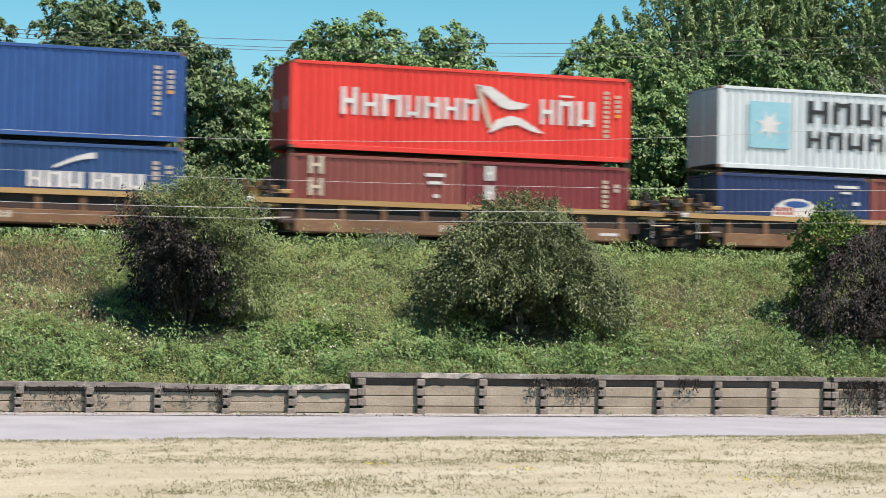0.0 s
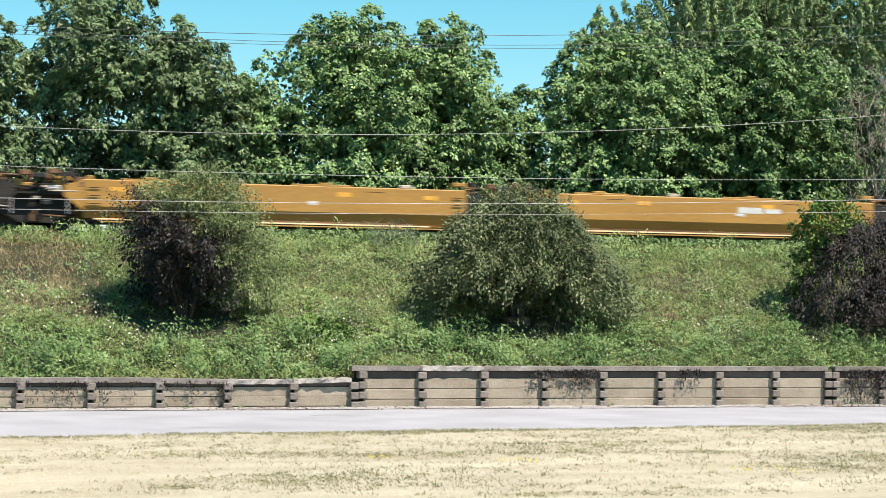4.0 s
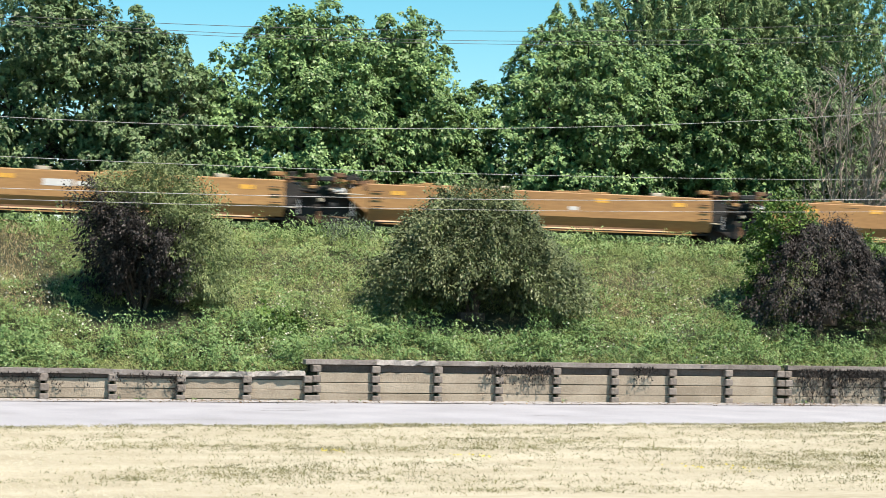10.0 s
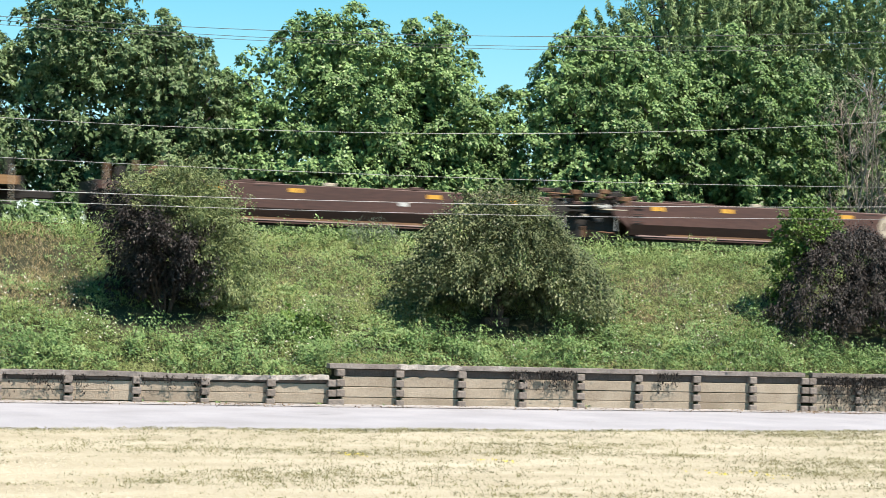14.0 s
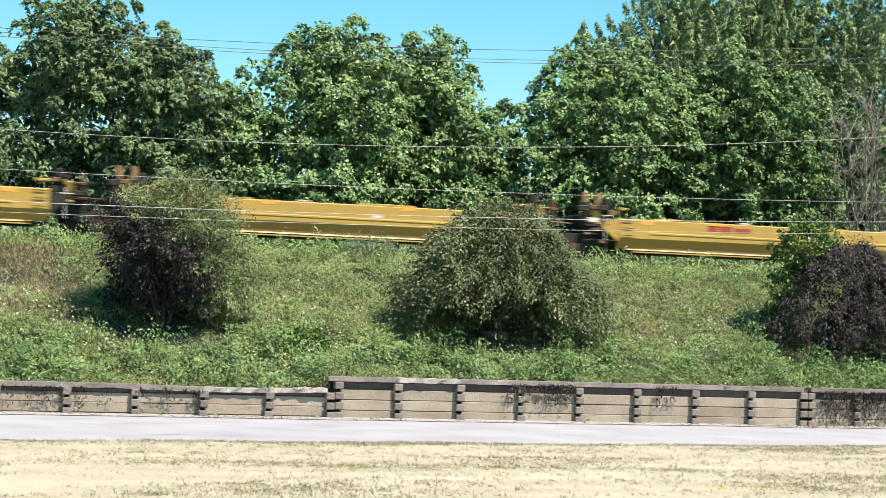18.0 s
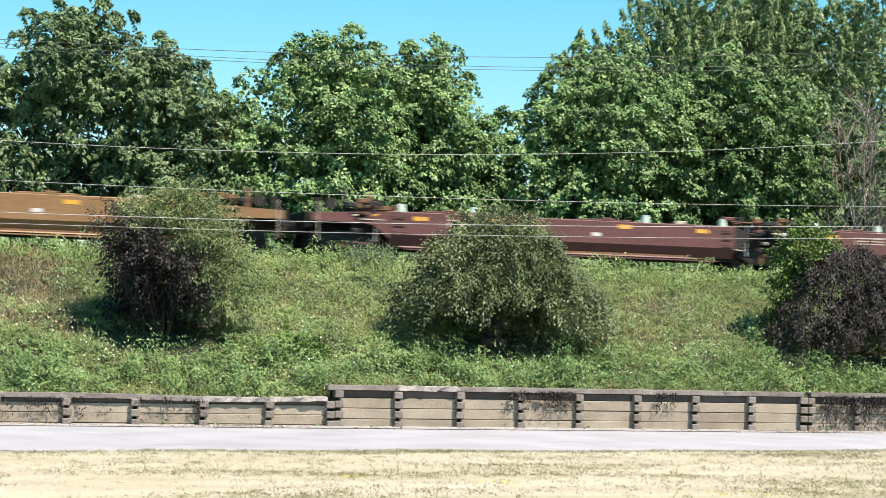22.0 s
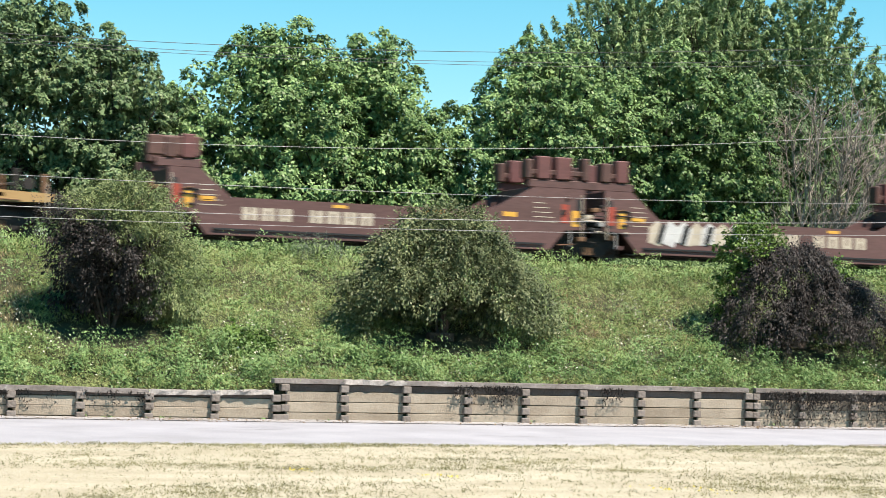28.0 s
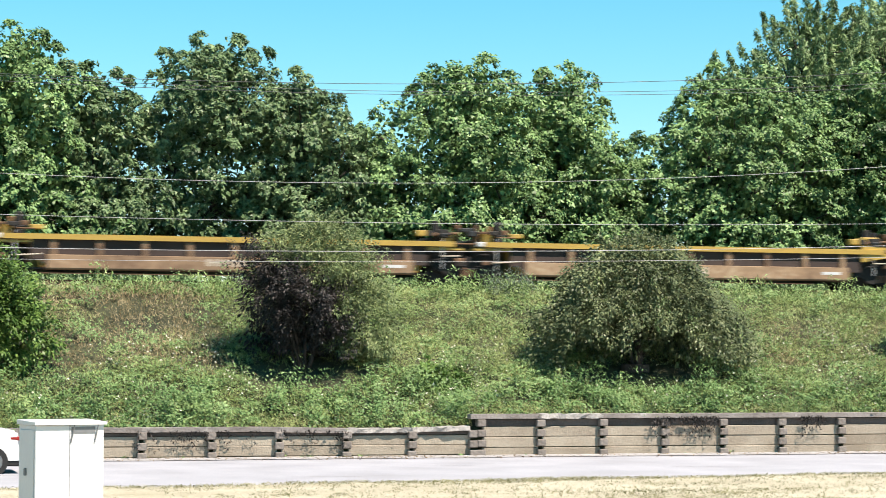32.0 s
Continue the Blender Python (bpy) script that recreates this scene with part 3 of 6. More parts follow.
def build_tree(label, x, y, top, r, foot, leaf, seed, plume=False, spacing=1.15, tips=40, per=8, size=0.17, low=0.8, gaps=0.0, fill=1.0, base=4.62, trunk=0.22):
    """A broad-leaved tree: tapering trunk, limbs out to its boughs, and leaves at the tips of the shoots."""
    rng = np.random.default_rng(seed)
    root = thing("tree", label, "tree", "trees behind the railway", (x, y, base))
    b = crown_boughs(rng, r * 1.07, foot, top + (0.6 if plume else 0.5), spacing, low, seed * 1.7, gaps)
    bm = bmesh.new()
    peak = Vector((rng.uniform(-0.4, 0.4), 0, foot + (top - foot) * 0.8))
    fork = Vector((rng.uniform(-0.1, 0.1), 0, foot + (top - foot) * 0.2))
    limb(bm, [Vector((0, 0, -0.15)), fork, (fork + peak) / 2 + Vector((rng.uniform(-0.25, 0.25), 0, 0)), peak], trunk, trunk * 0.25)
    part("trunk", bm, "bark", root)
    for i in range(0, len(b), 12):
        bm = bmesh.new()
        e = Vector(b[i][:3])
        s = fork.lerp(peak, max(0.0, min(0.9, (e.z - foot) / (top - foot) - 0.25)))
        limb(bm, [s, s.lerp(e, 0.5) + Vector((0, 0, -0.2)), e], trunk * 0.4, trunk * 0.08, 6)
        for j in range(i + 1, min(i + 12, len(b))):
            g = Vector(b[j][:3])
            if (g - e).length < r * 0.9:
                limb(bm, [s.lerp(e, 0.6), s.lerp(g, 0.8), g], trunk * 0.16, trunk * 0.05, 4)
        part("limb", bm, "bark", root)
    p, ax = (plume_boughs if plume else round_boughs)(rng, b, tips)
    parts = [rosettes(rng, p, ax, per, size, 0.75 if plume else 0.5)]
    # leaves on the inner branches
    k = int(len(b) * 85 * fill)
    pick = b[rng.integers(0, len(b), k)]
    q = pick[:, :3] * np.array([1, 1, 0]) * rng.uniform(0.05, 1.0, (k, 1)) ** 0.7 * 0.84 + np.array([0, 0, 1]) * (pick[:, 2:3] * 0.94 - 0.15) + rng.normal(size=(k, 3)) * np.array([0.35, 0.35, 0.2])
    parts.append((q, rng.normal(size=(k, 3)) - np.array([0, 0, 0.6]), rng.normal(size=(k, 3)) + np.array([0, -0.4, 0.5]), size * 1.6 * rng.uniform(0.7, 1.3, k)))
    c, al, nr, sz = (np.concatenate(v) for v in zip(*parts))
    crown = new("crown", blades_mesh("crown", leaf, c, al, nr, sz, slim=0.42 if plume else (0.7 if "maple" in leaf else 0.9), thin="maple" not in leaf))
    crown.parent = root
    return root


def build_trees():
    maples = [
        # label, x, y, height, radius, crown foot, leaf, low, gaps
        ("bright green maple with a full round crown", 2.6, 81.5, 10.6, 4.3, 0.5, "maple", 0.8, 0.0),
        ("bright green maple beside the railway", 7.4, 80.5, 10.4, 2.9, 0.6, "maple", 0.8, 0.0),
        ("smaller maple between taller trees", 10.6, 82.0, 9.3, 2.7, 0.6, "elm", 0.7, 0.12),
        ("tall dark elm with sky showing beside its trunk", 15.3, 82.5, 10.5, 3.4, 2.2, "elm", 0.6, 0.17),
        ("leafy elm with a loose top", 18.9, 82.0, 9.0, 2.8, 0.3, "elm", 0.8, 0.08),
        ("small maple in the gap between taller trees", 21.4, 83.5, 7.4, 1.9, 0.1, "maple", 0.8, 0.0),
        ("broad green maple with a domed crown", 25.3, 82.0, 10.0, 4.1, 0.4, "maple", 0.8, 0.05),
        ("green maple with a pointed top", 29.7, 82.6, 9.9, 3.1, 0.3, "maple", 0.8, 0.08),
        ("low bushy maple filling a gap between maples", 32.4, 84.5, 6.3, 2.4, 0.1, "maple", 0.9, 0.1),
        ("dense green maple with low branches", 37.3, 82.0, 10.0, 4.6, 0.3, "maple", 0.85, 0.0),
        ("dense dark maple with low branches", 43.2, 81.5, 10.3, 4.1, 0.2, "dark_maple", 0.9, 0.0),
        ("dark elm behind a leafless shrub", 49.5, 86.0, 9.6, 3.4, 0.1, "elm", 0.8, 0.0),
    ]
    for i, (lab, x, y, h, r, foot, leaf, low, gaps) in enumerate(maples):
        elm = leaf == "elm"
        build_tree(lab, x, y, h, r, foot, leaf, 100 + i, low=low, gaps=gaps, spacing=1.12 if elm else 1.2, tips=46 if elm else 50, per=7 if elm else 6, size=0.14 if elm else 0.152, fill=0.75 if elm else 1.0)
    ashes = [
        ("grey-green ash with a feathery top", 42.6, 94.0, 12.4, 2.9, 3.5, "ash"),
        ("tall grey-green ash standing behind the maples", 47.0, 95.0, 16.0, 3.9, 2.5, "ash"),
        ("tall grey-green ash with a ragged top", 51.8, 96.0, 17.0, 4.2, 1.0, "ash"),
        ("tall spreading ash behind a bare shrub", 57.0, 95.0, 16.4, 4.0, 0.6, "ash"),
        ("tall dense ash with a blunt top", 54.2, 98.5, 17.0, 3.8, 3.0, "ash"),
        ("ash tree with a narrow crown", 62.6, 94.0, 13.2, 3.0, 0.2, "ash"),
        ("green ash beyond the bare shrub", 60.5, 86.0, 8.2, 3.6, 0.1, "ash"),
        ("leafy ash in the shade of taller trees", 54.8, 87.0, 8.4, 3.4, 0.1, "ash"),
    ]
    for i, (lab, x, y, h, r, foot, leaf) in enumerate(ashes):
        build_tree(lab, x, y, h, r, foot, leaf, 140 + i, plume=True, spacing=1.15, tips=40, per=6, size=0.2, low=0.75, fill=0.7)
    # low shrubs along the far side of the track
    rng = np.random.default_rng(77)
    b = []
    for i in range(620):
        x = rng.uniform(-4, 72)
        cap = 1.9 if 11.6 < x < 16.5 else (1.2 if 46 < x < 53 else 1.5 + 1.5 * math.sin(x * 0.7) ** 2)
        b.append((x, rng.uniform(76.6, 82), 4.7 + rng.uniform(0.1, cap), rng.uniform(0.4, 0.75), 0, -0.9, 0.3))
    p, ax = round_boughs(rng, np.array(b), 16)
    c, al, nr, sz = rosettes(rng, p, ax, 7, 0.16, 0.5)
    stuff("undergrowth", blades_mesh("undergrowth", "dark_maple", c, al, nr, sz, 0.9, thin=True), "dark leafy undergrowth below the trees", "undergrowth")


def rods(starts, ends, r0, r1, material, name):
    """Many thin three-sided rods in one mesh."""
    d = unit(ends - starts)
    u = unit(np.cross(d, np.array([0.31, 0.87, 0.4])))
    v = np.cross(d, u)
    ring = [u, -0.5 * u + 0.87 * v, -0.5 * u - 0.87 * v]
    verts = np.stack([starts + w * r0[:, None] for w in ring] + [ends + w * r1[:, None] for w in ring], 1)
    k = np.arange(len(starts))[:, None] * 6
    quads = np.concatenate([k + np.array(q) for q in ((0, 1, 4, 3), (1, 2, 5, 4), (2, 0, 3, 5))])
    return raw_mesh(name, verts.reshape(-1, 3), quads, material)


def build_bare_shrub():
    """A leafless many-stemmed shrub of fanning grey twigs."""
    rng = np.random.default_rng(5)
    root = thing("bare_shrub", "large leafless shrub with fanning grey stems", "shrub", "", (48.6, 79.3, 4.62))
    stems = [(-1.6, -4, 7.0), (-1.2, 2, 7.6), (-0.7, -6, 7.2)] + [(rng.uniform(-0.5, 0.7), -14 + 3.0 * i + rng.uniform(-3, 3), rng.uniform(0.86, 1.06) * (8.9 - 0.042 * max(0, -14 + 3.0 * i))) for i in range(27)]
    for x0, lean, length in stems:
        a = radians(lean)
        d = np.array([math.sin(a), rng.uniform(-0.3, 0.2), math.cos(a)])
        d /= np.linalg.norm(d)
        bend = np.array([rng.uniform(-0.25, 0.1), 0, 0.0]) * length * 0.4 + np.array([-math.sin(a) * 0.12 * length, 0, 0.1 * length * abs(math.sin(a))])
        at = lambda f: np.array([x0, 0, -0.1]) + d * length * f + bend * f * (1 - f) * 1.6
        s, e, r0, r1 = [], [], [], []
        for i in range(9):
            s.append(at(i / 9)), e.append(at((i + 1) / 9))
            r0.append(0.066 * (1 - i / 10.5)), r1.append(0.066 * (1 - (i + 1) / 10.5))
        for f in rng.uniform(0.28, 1.0, 17):
            q = at(f)
            m = q + (d * 0.9 + rng.normal(size=3) * np.array([0.55, 0.4, 0.25])) * rng.uniform(0.35, 0.8)
            t = m + (d * 0.8 + rng.normal(size=3) * np.array([0.45, 0.3, 0.3])) * rng.uniform(0.3, 0.6)
            s += [q, m]
            e += [m, t]
            r0 += [0.026, 0.019]
            r1 += [0.019, 0.012]
            for _ in range(5):
                g = m + (t - m) * rng.uniform(-0.3, 1.0)
                s.append(g), e.append(g + (d * 0.7 + rng.normal(size=3) * np.array([0.6, 0.4, 0.35])) * rng.uniform(0.2, 0.5))
                r0.append(0.014), r1.append(0.009)
        ob = new("stem", rods(np.array(s), np.array(e), np.array(r0), np.array(r1), "dead", "stem"))
        ob.parent = root


def wands(rng, start, way, length, sag, per, size, loose=0.06, droop=0.5):
    """Leaves along thin twigs that start at a place, reach out and sag."""
    k = len(start)
    s = rng.uniform(0.0, 1.0, (k, per, 1))
    w, ln, sg = unit(way)[:, None, :], length[:, None, None], sag[:, None, None]
    down = np.array([0, 0, -1.0])
    p = start[:, None, :] + w * ln * s + down * sg * s * s
    t = w * ln + down * sg * 2 * s
    t = t / np.linalg.norm(t, axis=2, keepdims=True)
    out = rng.normal(size=p.shape)
    p = p + out * loose * (1.15 - 0.6 * s)
    al = 0.7 * t + 0.6 * out + down * droop
    nr = 0.5 * out + np.array([0.25, -0.45, 0.75]) + rng.normal(size=p.shape) * 0.35
    f = lambda a: a.reshape(-1, 3)
    return f(p), f(al), f(nr), size * rng.uniform(0.7, 1.3, k * per)


def bush_stems(rng, root, ends, r0=0.06):
    for e in ends:
        bm = bmesh.new()
        e = Vector(e)
        limb(bm, [Vector((rng.uniform(-0.15, 0.15), 0.2, -0.35)), e * 0.45 + Vector((rng.uniform(-0.1, 0.1), 0.05, 0.25)), e], r0, r0 * 0.3, 6)
        part("stem", bm, "bark", root)


def leaf_mass(root, name, material, parts, slim, label=""):
    c, al, nr, sz = (np.concatenate(v) for v in zip(*parts))
    ob = new(name, blades_mesh(name, material, c, al, nr, sz, slim, 0.1))
    ob.parent = root
    if label:
        ob["label"] = label


def clear_below(parts, height, dip):
    """Takes out the leaves under a bush, where its branches leave the ground free; the edge is ragged and hangs lower at the sides."""
    out = []
    for c, al, nr, sz in parts:
        edge = np.array([height + dip * 0.9 * noise.noise((x * 1.7, y * 1.7, 70)) - 0.16 * dip * x * x for x, y in c[:, :2]])
        m = c[:, 2] > edge
        out.append((c[m], al[m], nr[m], sz[m]))
    return out


def rounded(rng, k, centre, radii, inner=0.55, lump=0.22, seed=0.0, back=0.5):
    """Places and ways out over a lumpy ellipsoid."""
    d = unit(rng.normal(size=(k, 3)))
    d = d[(d[:, 1] < 0.35) | (rng.uniform(size=k) > back)]
    wob = np.array([1 + lump * noise.noise((a * 2.1 + seed, b * 2.1, c * 2.1)) + lump * 0.7 * noise.noise((a * 5 + seed, b * 5, c * 5)) for a, b, c in d])[:, None]
    return np.array(centre) + d * np.array(radii) * wob * rng.uniform(inner, 0.92, (len(d), 1)), d


def build_bushes():
    # a purple bush with olive-green shoots
    rng = np.random.default_rng(31)
    root = thing("bush", "round bush with dark purple leaves below olive-green tops", "bush", "bushes on the embankment", (14.0, 60.9, 2.3))
    bush_stems(rng, root, [(rng.uniform(-1.4, 1.4), rng.uniform(-0.5, 0.4), rng.uniform(2.0, 3.6)) for _ in range(7)])
    dark, green = [], []
    for centre, radii, k, in (((0.15, -0.2, 2.35), (1.75, 1.4, 1.25), 560), ((0.35, 0.1, 3.3), (1.45, 1.1, 1.05), 330), ((1.5, -0.1, 1.7), (1.1, 1.1, 1.2), 240), ((-1.1, 0.1, 3.0), (0.75, 0.8, 0.8), 90), ((1.2, 0.4, 0.7), (1.3, 0.7, 0.6), 110)):
        p, d = rounded(rng, k, centre, radii, seed=3.0)
        way = d + np.array([0, 0, 0.35]) + rng.normal(size=d.shape) * 0.25
        line = 0.9 - 1.4 * p[:, 0] + 0.3 * (2.6 - p[:, 2]) - 2.5 * np.maximum(0, p[:, 2] - 2.45) + rng.normal(size=len(p)) * 0.35
        for pick, out in ((line > 0, dark), (line <= 0, green)):
            m = pick.sum()
            out.append(wands(rng, p[pick], way[pick], rng.uniform(0.35, 0.8, m), rng.uniform(0.0, 0.3, m), 54, 0.085, 0.1))
    m = 60
    a = rng.uniform(-1.6, 1.9, m)
    start = np.stack([a, rng.uniform(-0.4, 0.5, m), 3.75 - 0.28 * (a - 0.2) ** 2 + rng.uniform(-0.3, 0.1, m)], 1)
    green.append(wands(rng, start, np.stack([0.35 * a + rng.normal(size=m) * 0.25, rng.normal(size=m) * 0.2, np.ones(m)], 1), rng.uniform(0.4, 1.0, m), np.full(m, 0.05), 30, 0.085, 0.05))
    n_in = 200
    dark.append(wands(rng, np.stack([rng.uniform(-1.3, 1.6, n_in), rng.uniform(0.2, 1.0, n_in), rng.uniform(0.6, 2.6, n_in)], 1), rng.normal(size=(n_in, 3)), np.full(n_in, 0.7), np.full(n_in, 0.5), 24, 0.14, 0.1))
    dark, green = (clear_below(v, 0.55, 0.35) for v in (dark, green))
    leaf_mass(root, "dark_leaves", "purple", dark, 0.5, "dark purple-brown leaves")
    leaf_mass(root, "green_leaves", "olive_light", green, 0.45, "olive-green shoots")

    # a weeping crab apple: arching branches hung with leafy twigs
    rng = np.random.default_rng(32)
    root = thing("bush", "wide weeping crab apple with drooping dull green branches", "bush", "bushes on the embankment", (24.3, 60.9, 2.3))
    bush_stems(rng, root, [(rng.uniform(-1.2, 1.2), rng.uniform(0.1, 0.5), rng.uniform(2.0, 3.0)) for _ in range(5)], 0.05)
    part("trunk", cyl(bmesh.new(), (0, 0.2, -0.5), (0.1, 0.15, 1.7), 0.13, 0.10, 9), "bark", root)
    drop, pale = [], []
    k = 860
    a, q = rng.uniform(0, 2 * math.pi, k), rng.uniform(0.05, 1.0, k) ** 0.65
    wob = np.array([1 + 0.22 * noise.noise((math.cos(t) * 2.2, math.sin(t) * 2.2, s * 2.5)) for t, s in zip(a, q)])
    start = np.stack([np.cos(a) * q * 3.05 * wob, np.sin(a) * q * 1.6 * wob - 0.25 * q, (4.15 - 2.55 * q ** 2.0) * (0.9 + 0.2 * (wob - 0.8))], 1)
    start[:, 2] -= rng.uniform(0, 1.25, len(a)) * q
    open_front = (np.abs(start[:, 0] + 0.1) < 0.75) & (start[:, 1] < 0) & (start[:, 2] < 1.25)
    start, a, q = start[~open_front], a[~open_front], q[~open_front]
    m = len(start)
    way = np.stack([np.cos(a), np.sin(a), np.full(m, 0.25)], 1) + rng.normal(size=(m, 3)) * 0.25
    drop.append(wands(rng, start, way, rng.uniform(0.35, 0.85, m), rng.uniform(0.2, 0.8, m), 74, 0.09, 0.13, 0.4))
    m = 46
    x = rng.uniform(-1.3, 1.4, m)
    drop.append(wands(rng, np.stack([x, rng.uniform(-0.4, 0.4, m), 3.95 - 0.25 * x * x], 1), np.stack([0.6 * x + rng.normal(size=m) * 0.3, rng.normal(size=m) * 0.2, np.ones(m)], 1), rng.uniform(0.3, 0.75, m), np.full(m, 0.15), 30, 0.085, 0.05))
    # inner twigs
    n_in = 260
    drop.append(wands(rng, np.stack([rng.uniform(-2.0, 2.0, n_in), rng.uniform(-0.3, 0.9, n_in), rng.uniform(0.9, 3.0, n_in)], 1), rng.normal(size=(n_in, 3)), np.full(n_in, 0.7), np.full(n_in, 0.4), 24, 0.14, 0.1))
    i = rng.integers(0, len(start), 46)
    pale.append(wands(rng, start[i] + np.array([0, -0.12, 0.0]), way[i], rng.uniform(0.3, 0.6, 46), rng.uniform(0.4, 0.9, 46), 40, 0.095, 0.06, 0.9))
    drop, pale = clear_below(drop, 0.4, 0.9), clear_below(pale, 0.4, 0.9)
    leaf_mass(root, "drooping_leaves", "olive", drop, 0.6)
    leaf_mass(root, "pale_leaves", "weed", pale, 0.42, "fresh pale green twigs")

    # a spreading purple bush, its outer branches bowed to the ground
    rng = np.random.default_rng(33)
    root = thing("bush", "spreading dark purple bush with fresh green shoots", "bush", "bushes on the embankment", (36.4, 60.9, 2.3))
    bush_stems(rng, root, [(rng.uniform(-2.0, 2.2), rng.uniform(-0.5, 0.4), rng.uniform(1.4, 2.6)) for _ in range(7)], 0.07)
    dark, green = [], []
    for (cx, hx, top), k in (((-0.3, 2.5, 3.3), 540), ((1.5, 2.4, 2.3), 330)):
        a, q = rng.uniform(0, 2 * math.pi, k), rng.uniform(0.02, 1.0, k) ** 0.6
        keep = (np.sin(a) < 0.3) | (rng.uniform(size=k) < 0.5)
        a, q = a[keep], q[keep]
        wob = np.array([1 + 0.2 * noise.noise((math.cos(t) * 2.2 + cx, math.sin(t) * 2.2, s * 2.5)) for t, s in zip(a, q)])
        start = np.stack([cx + np.cos(a) * q * hx * wob, np.sin(a) * q * 1.55 * wob - 0.3, (top - (top - 0.75) * q ** 2.0) * (0.85 + 0.2 * wob)], 1)
        start[:, 2] -= rng.uniform(0, 0.6, len(a)) * q + 0.28 * np.maximum(0, np.abs(start[:, 0]) - 2.4)
        way = np.stack([np.cos(a), np.sin(a), np.full(len(a), 0.3)], 1) + rng.normal(size=(len(a), 3)) * 0.25
        dark.append(wands(rng, start, way, rng.uniform(0.4, 0.9, len(a)), rng.uniform(0.3, 0.9, len(a)), 70, 0.088, 0.1, 0.7))
    for centre, radii, k in (((-1.4, 0.2, 3.2), (1.05, 0.75, 0.85), 150), ((-2.0, 0.1, 1.7), (0.7, 0.6, 1.0), 60), ((1.7, 0.7, 2.2), (1.0, 0.7, 0.6), 80), ((2.8, 0.7, 1.3), (0.8, 0.6, 0.7), 60)):
        p, d = rounded(rng, k, centre, radii, seed=8.0)
        m = len(p)
        green.append(wands(rng, p, d + np.array([0, 0, 0.5]) + rng.normal(size=d.shape) * 0.25, rng.uniform(0.3, 0.6, m), rng.uniform(0, 0.2, m), 34, 0.125, 0.08))
    dark = clear_below(dark, 0.4, 0.6)
    leaf_mass(root, "dark_leaves", "purple", dark, 0.5, "dark purple leaves")
    leaf_mass(root, "green_leaves", "lime", green, 0.6, "fresh green shoots")

    for label, x, y, z, leaf, lobes, seed in (
            ("fresh green bush on the embankment", 4.2, 60.9, 2.2, "lime", (((0, 0, 1.9), (2.3, 1.3, 1.7), 480), ((1.2, 0, 1.1), (1.3, 1.1, 1.1), 160), ((-0.7, 0, 3.1), (1.2, 0.9, 0.9), 140)), 34),
            ("green bush at the far end of the embankment", 44.6, 61.6, 2.6, "herb", (((0, 0, 1.0), (1.9, 1.1, 1.2), 260), ((1.3, 0, 1.6), (1.3, 1.0, 1.0), 150)), 35)):
        rng = np.random.default_rng(seed)
        root = thing("bush", label, "bush", "bushes on the embankment", (x, y, z))
        bush_stems(rng, root, [(rng.uniform(-1.2, 1.2), rng.uniform(-0.5, 0.4), rng.uniform(1.2, 2.2)) for _ in range(5)])
        mass = []
        for centre, radii, k in lobes:
            p, d = rounded(rng, k, centre, radii, seed=seed)
            mass.append(wands(rng, p, d + np.array([0, 0, 0.4]), rng.uniform(0.35, 0.75, len(p)), rng.uniform(0.05, 0.35, len(p)), 44, 0.12, 0.09))
        leaf_mass(root, "green_leaves", leaf, mass, 0.6)


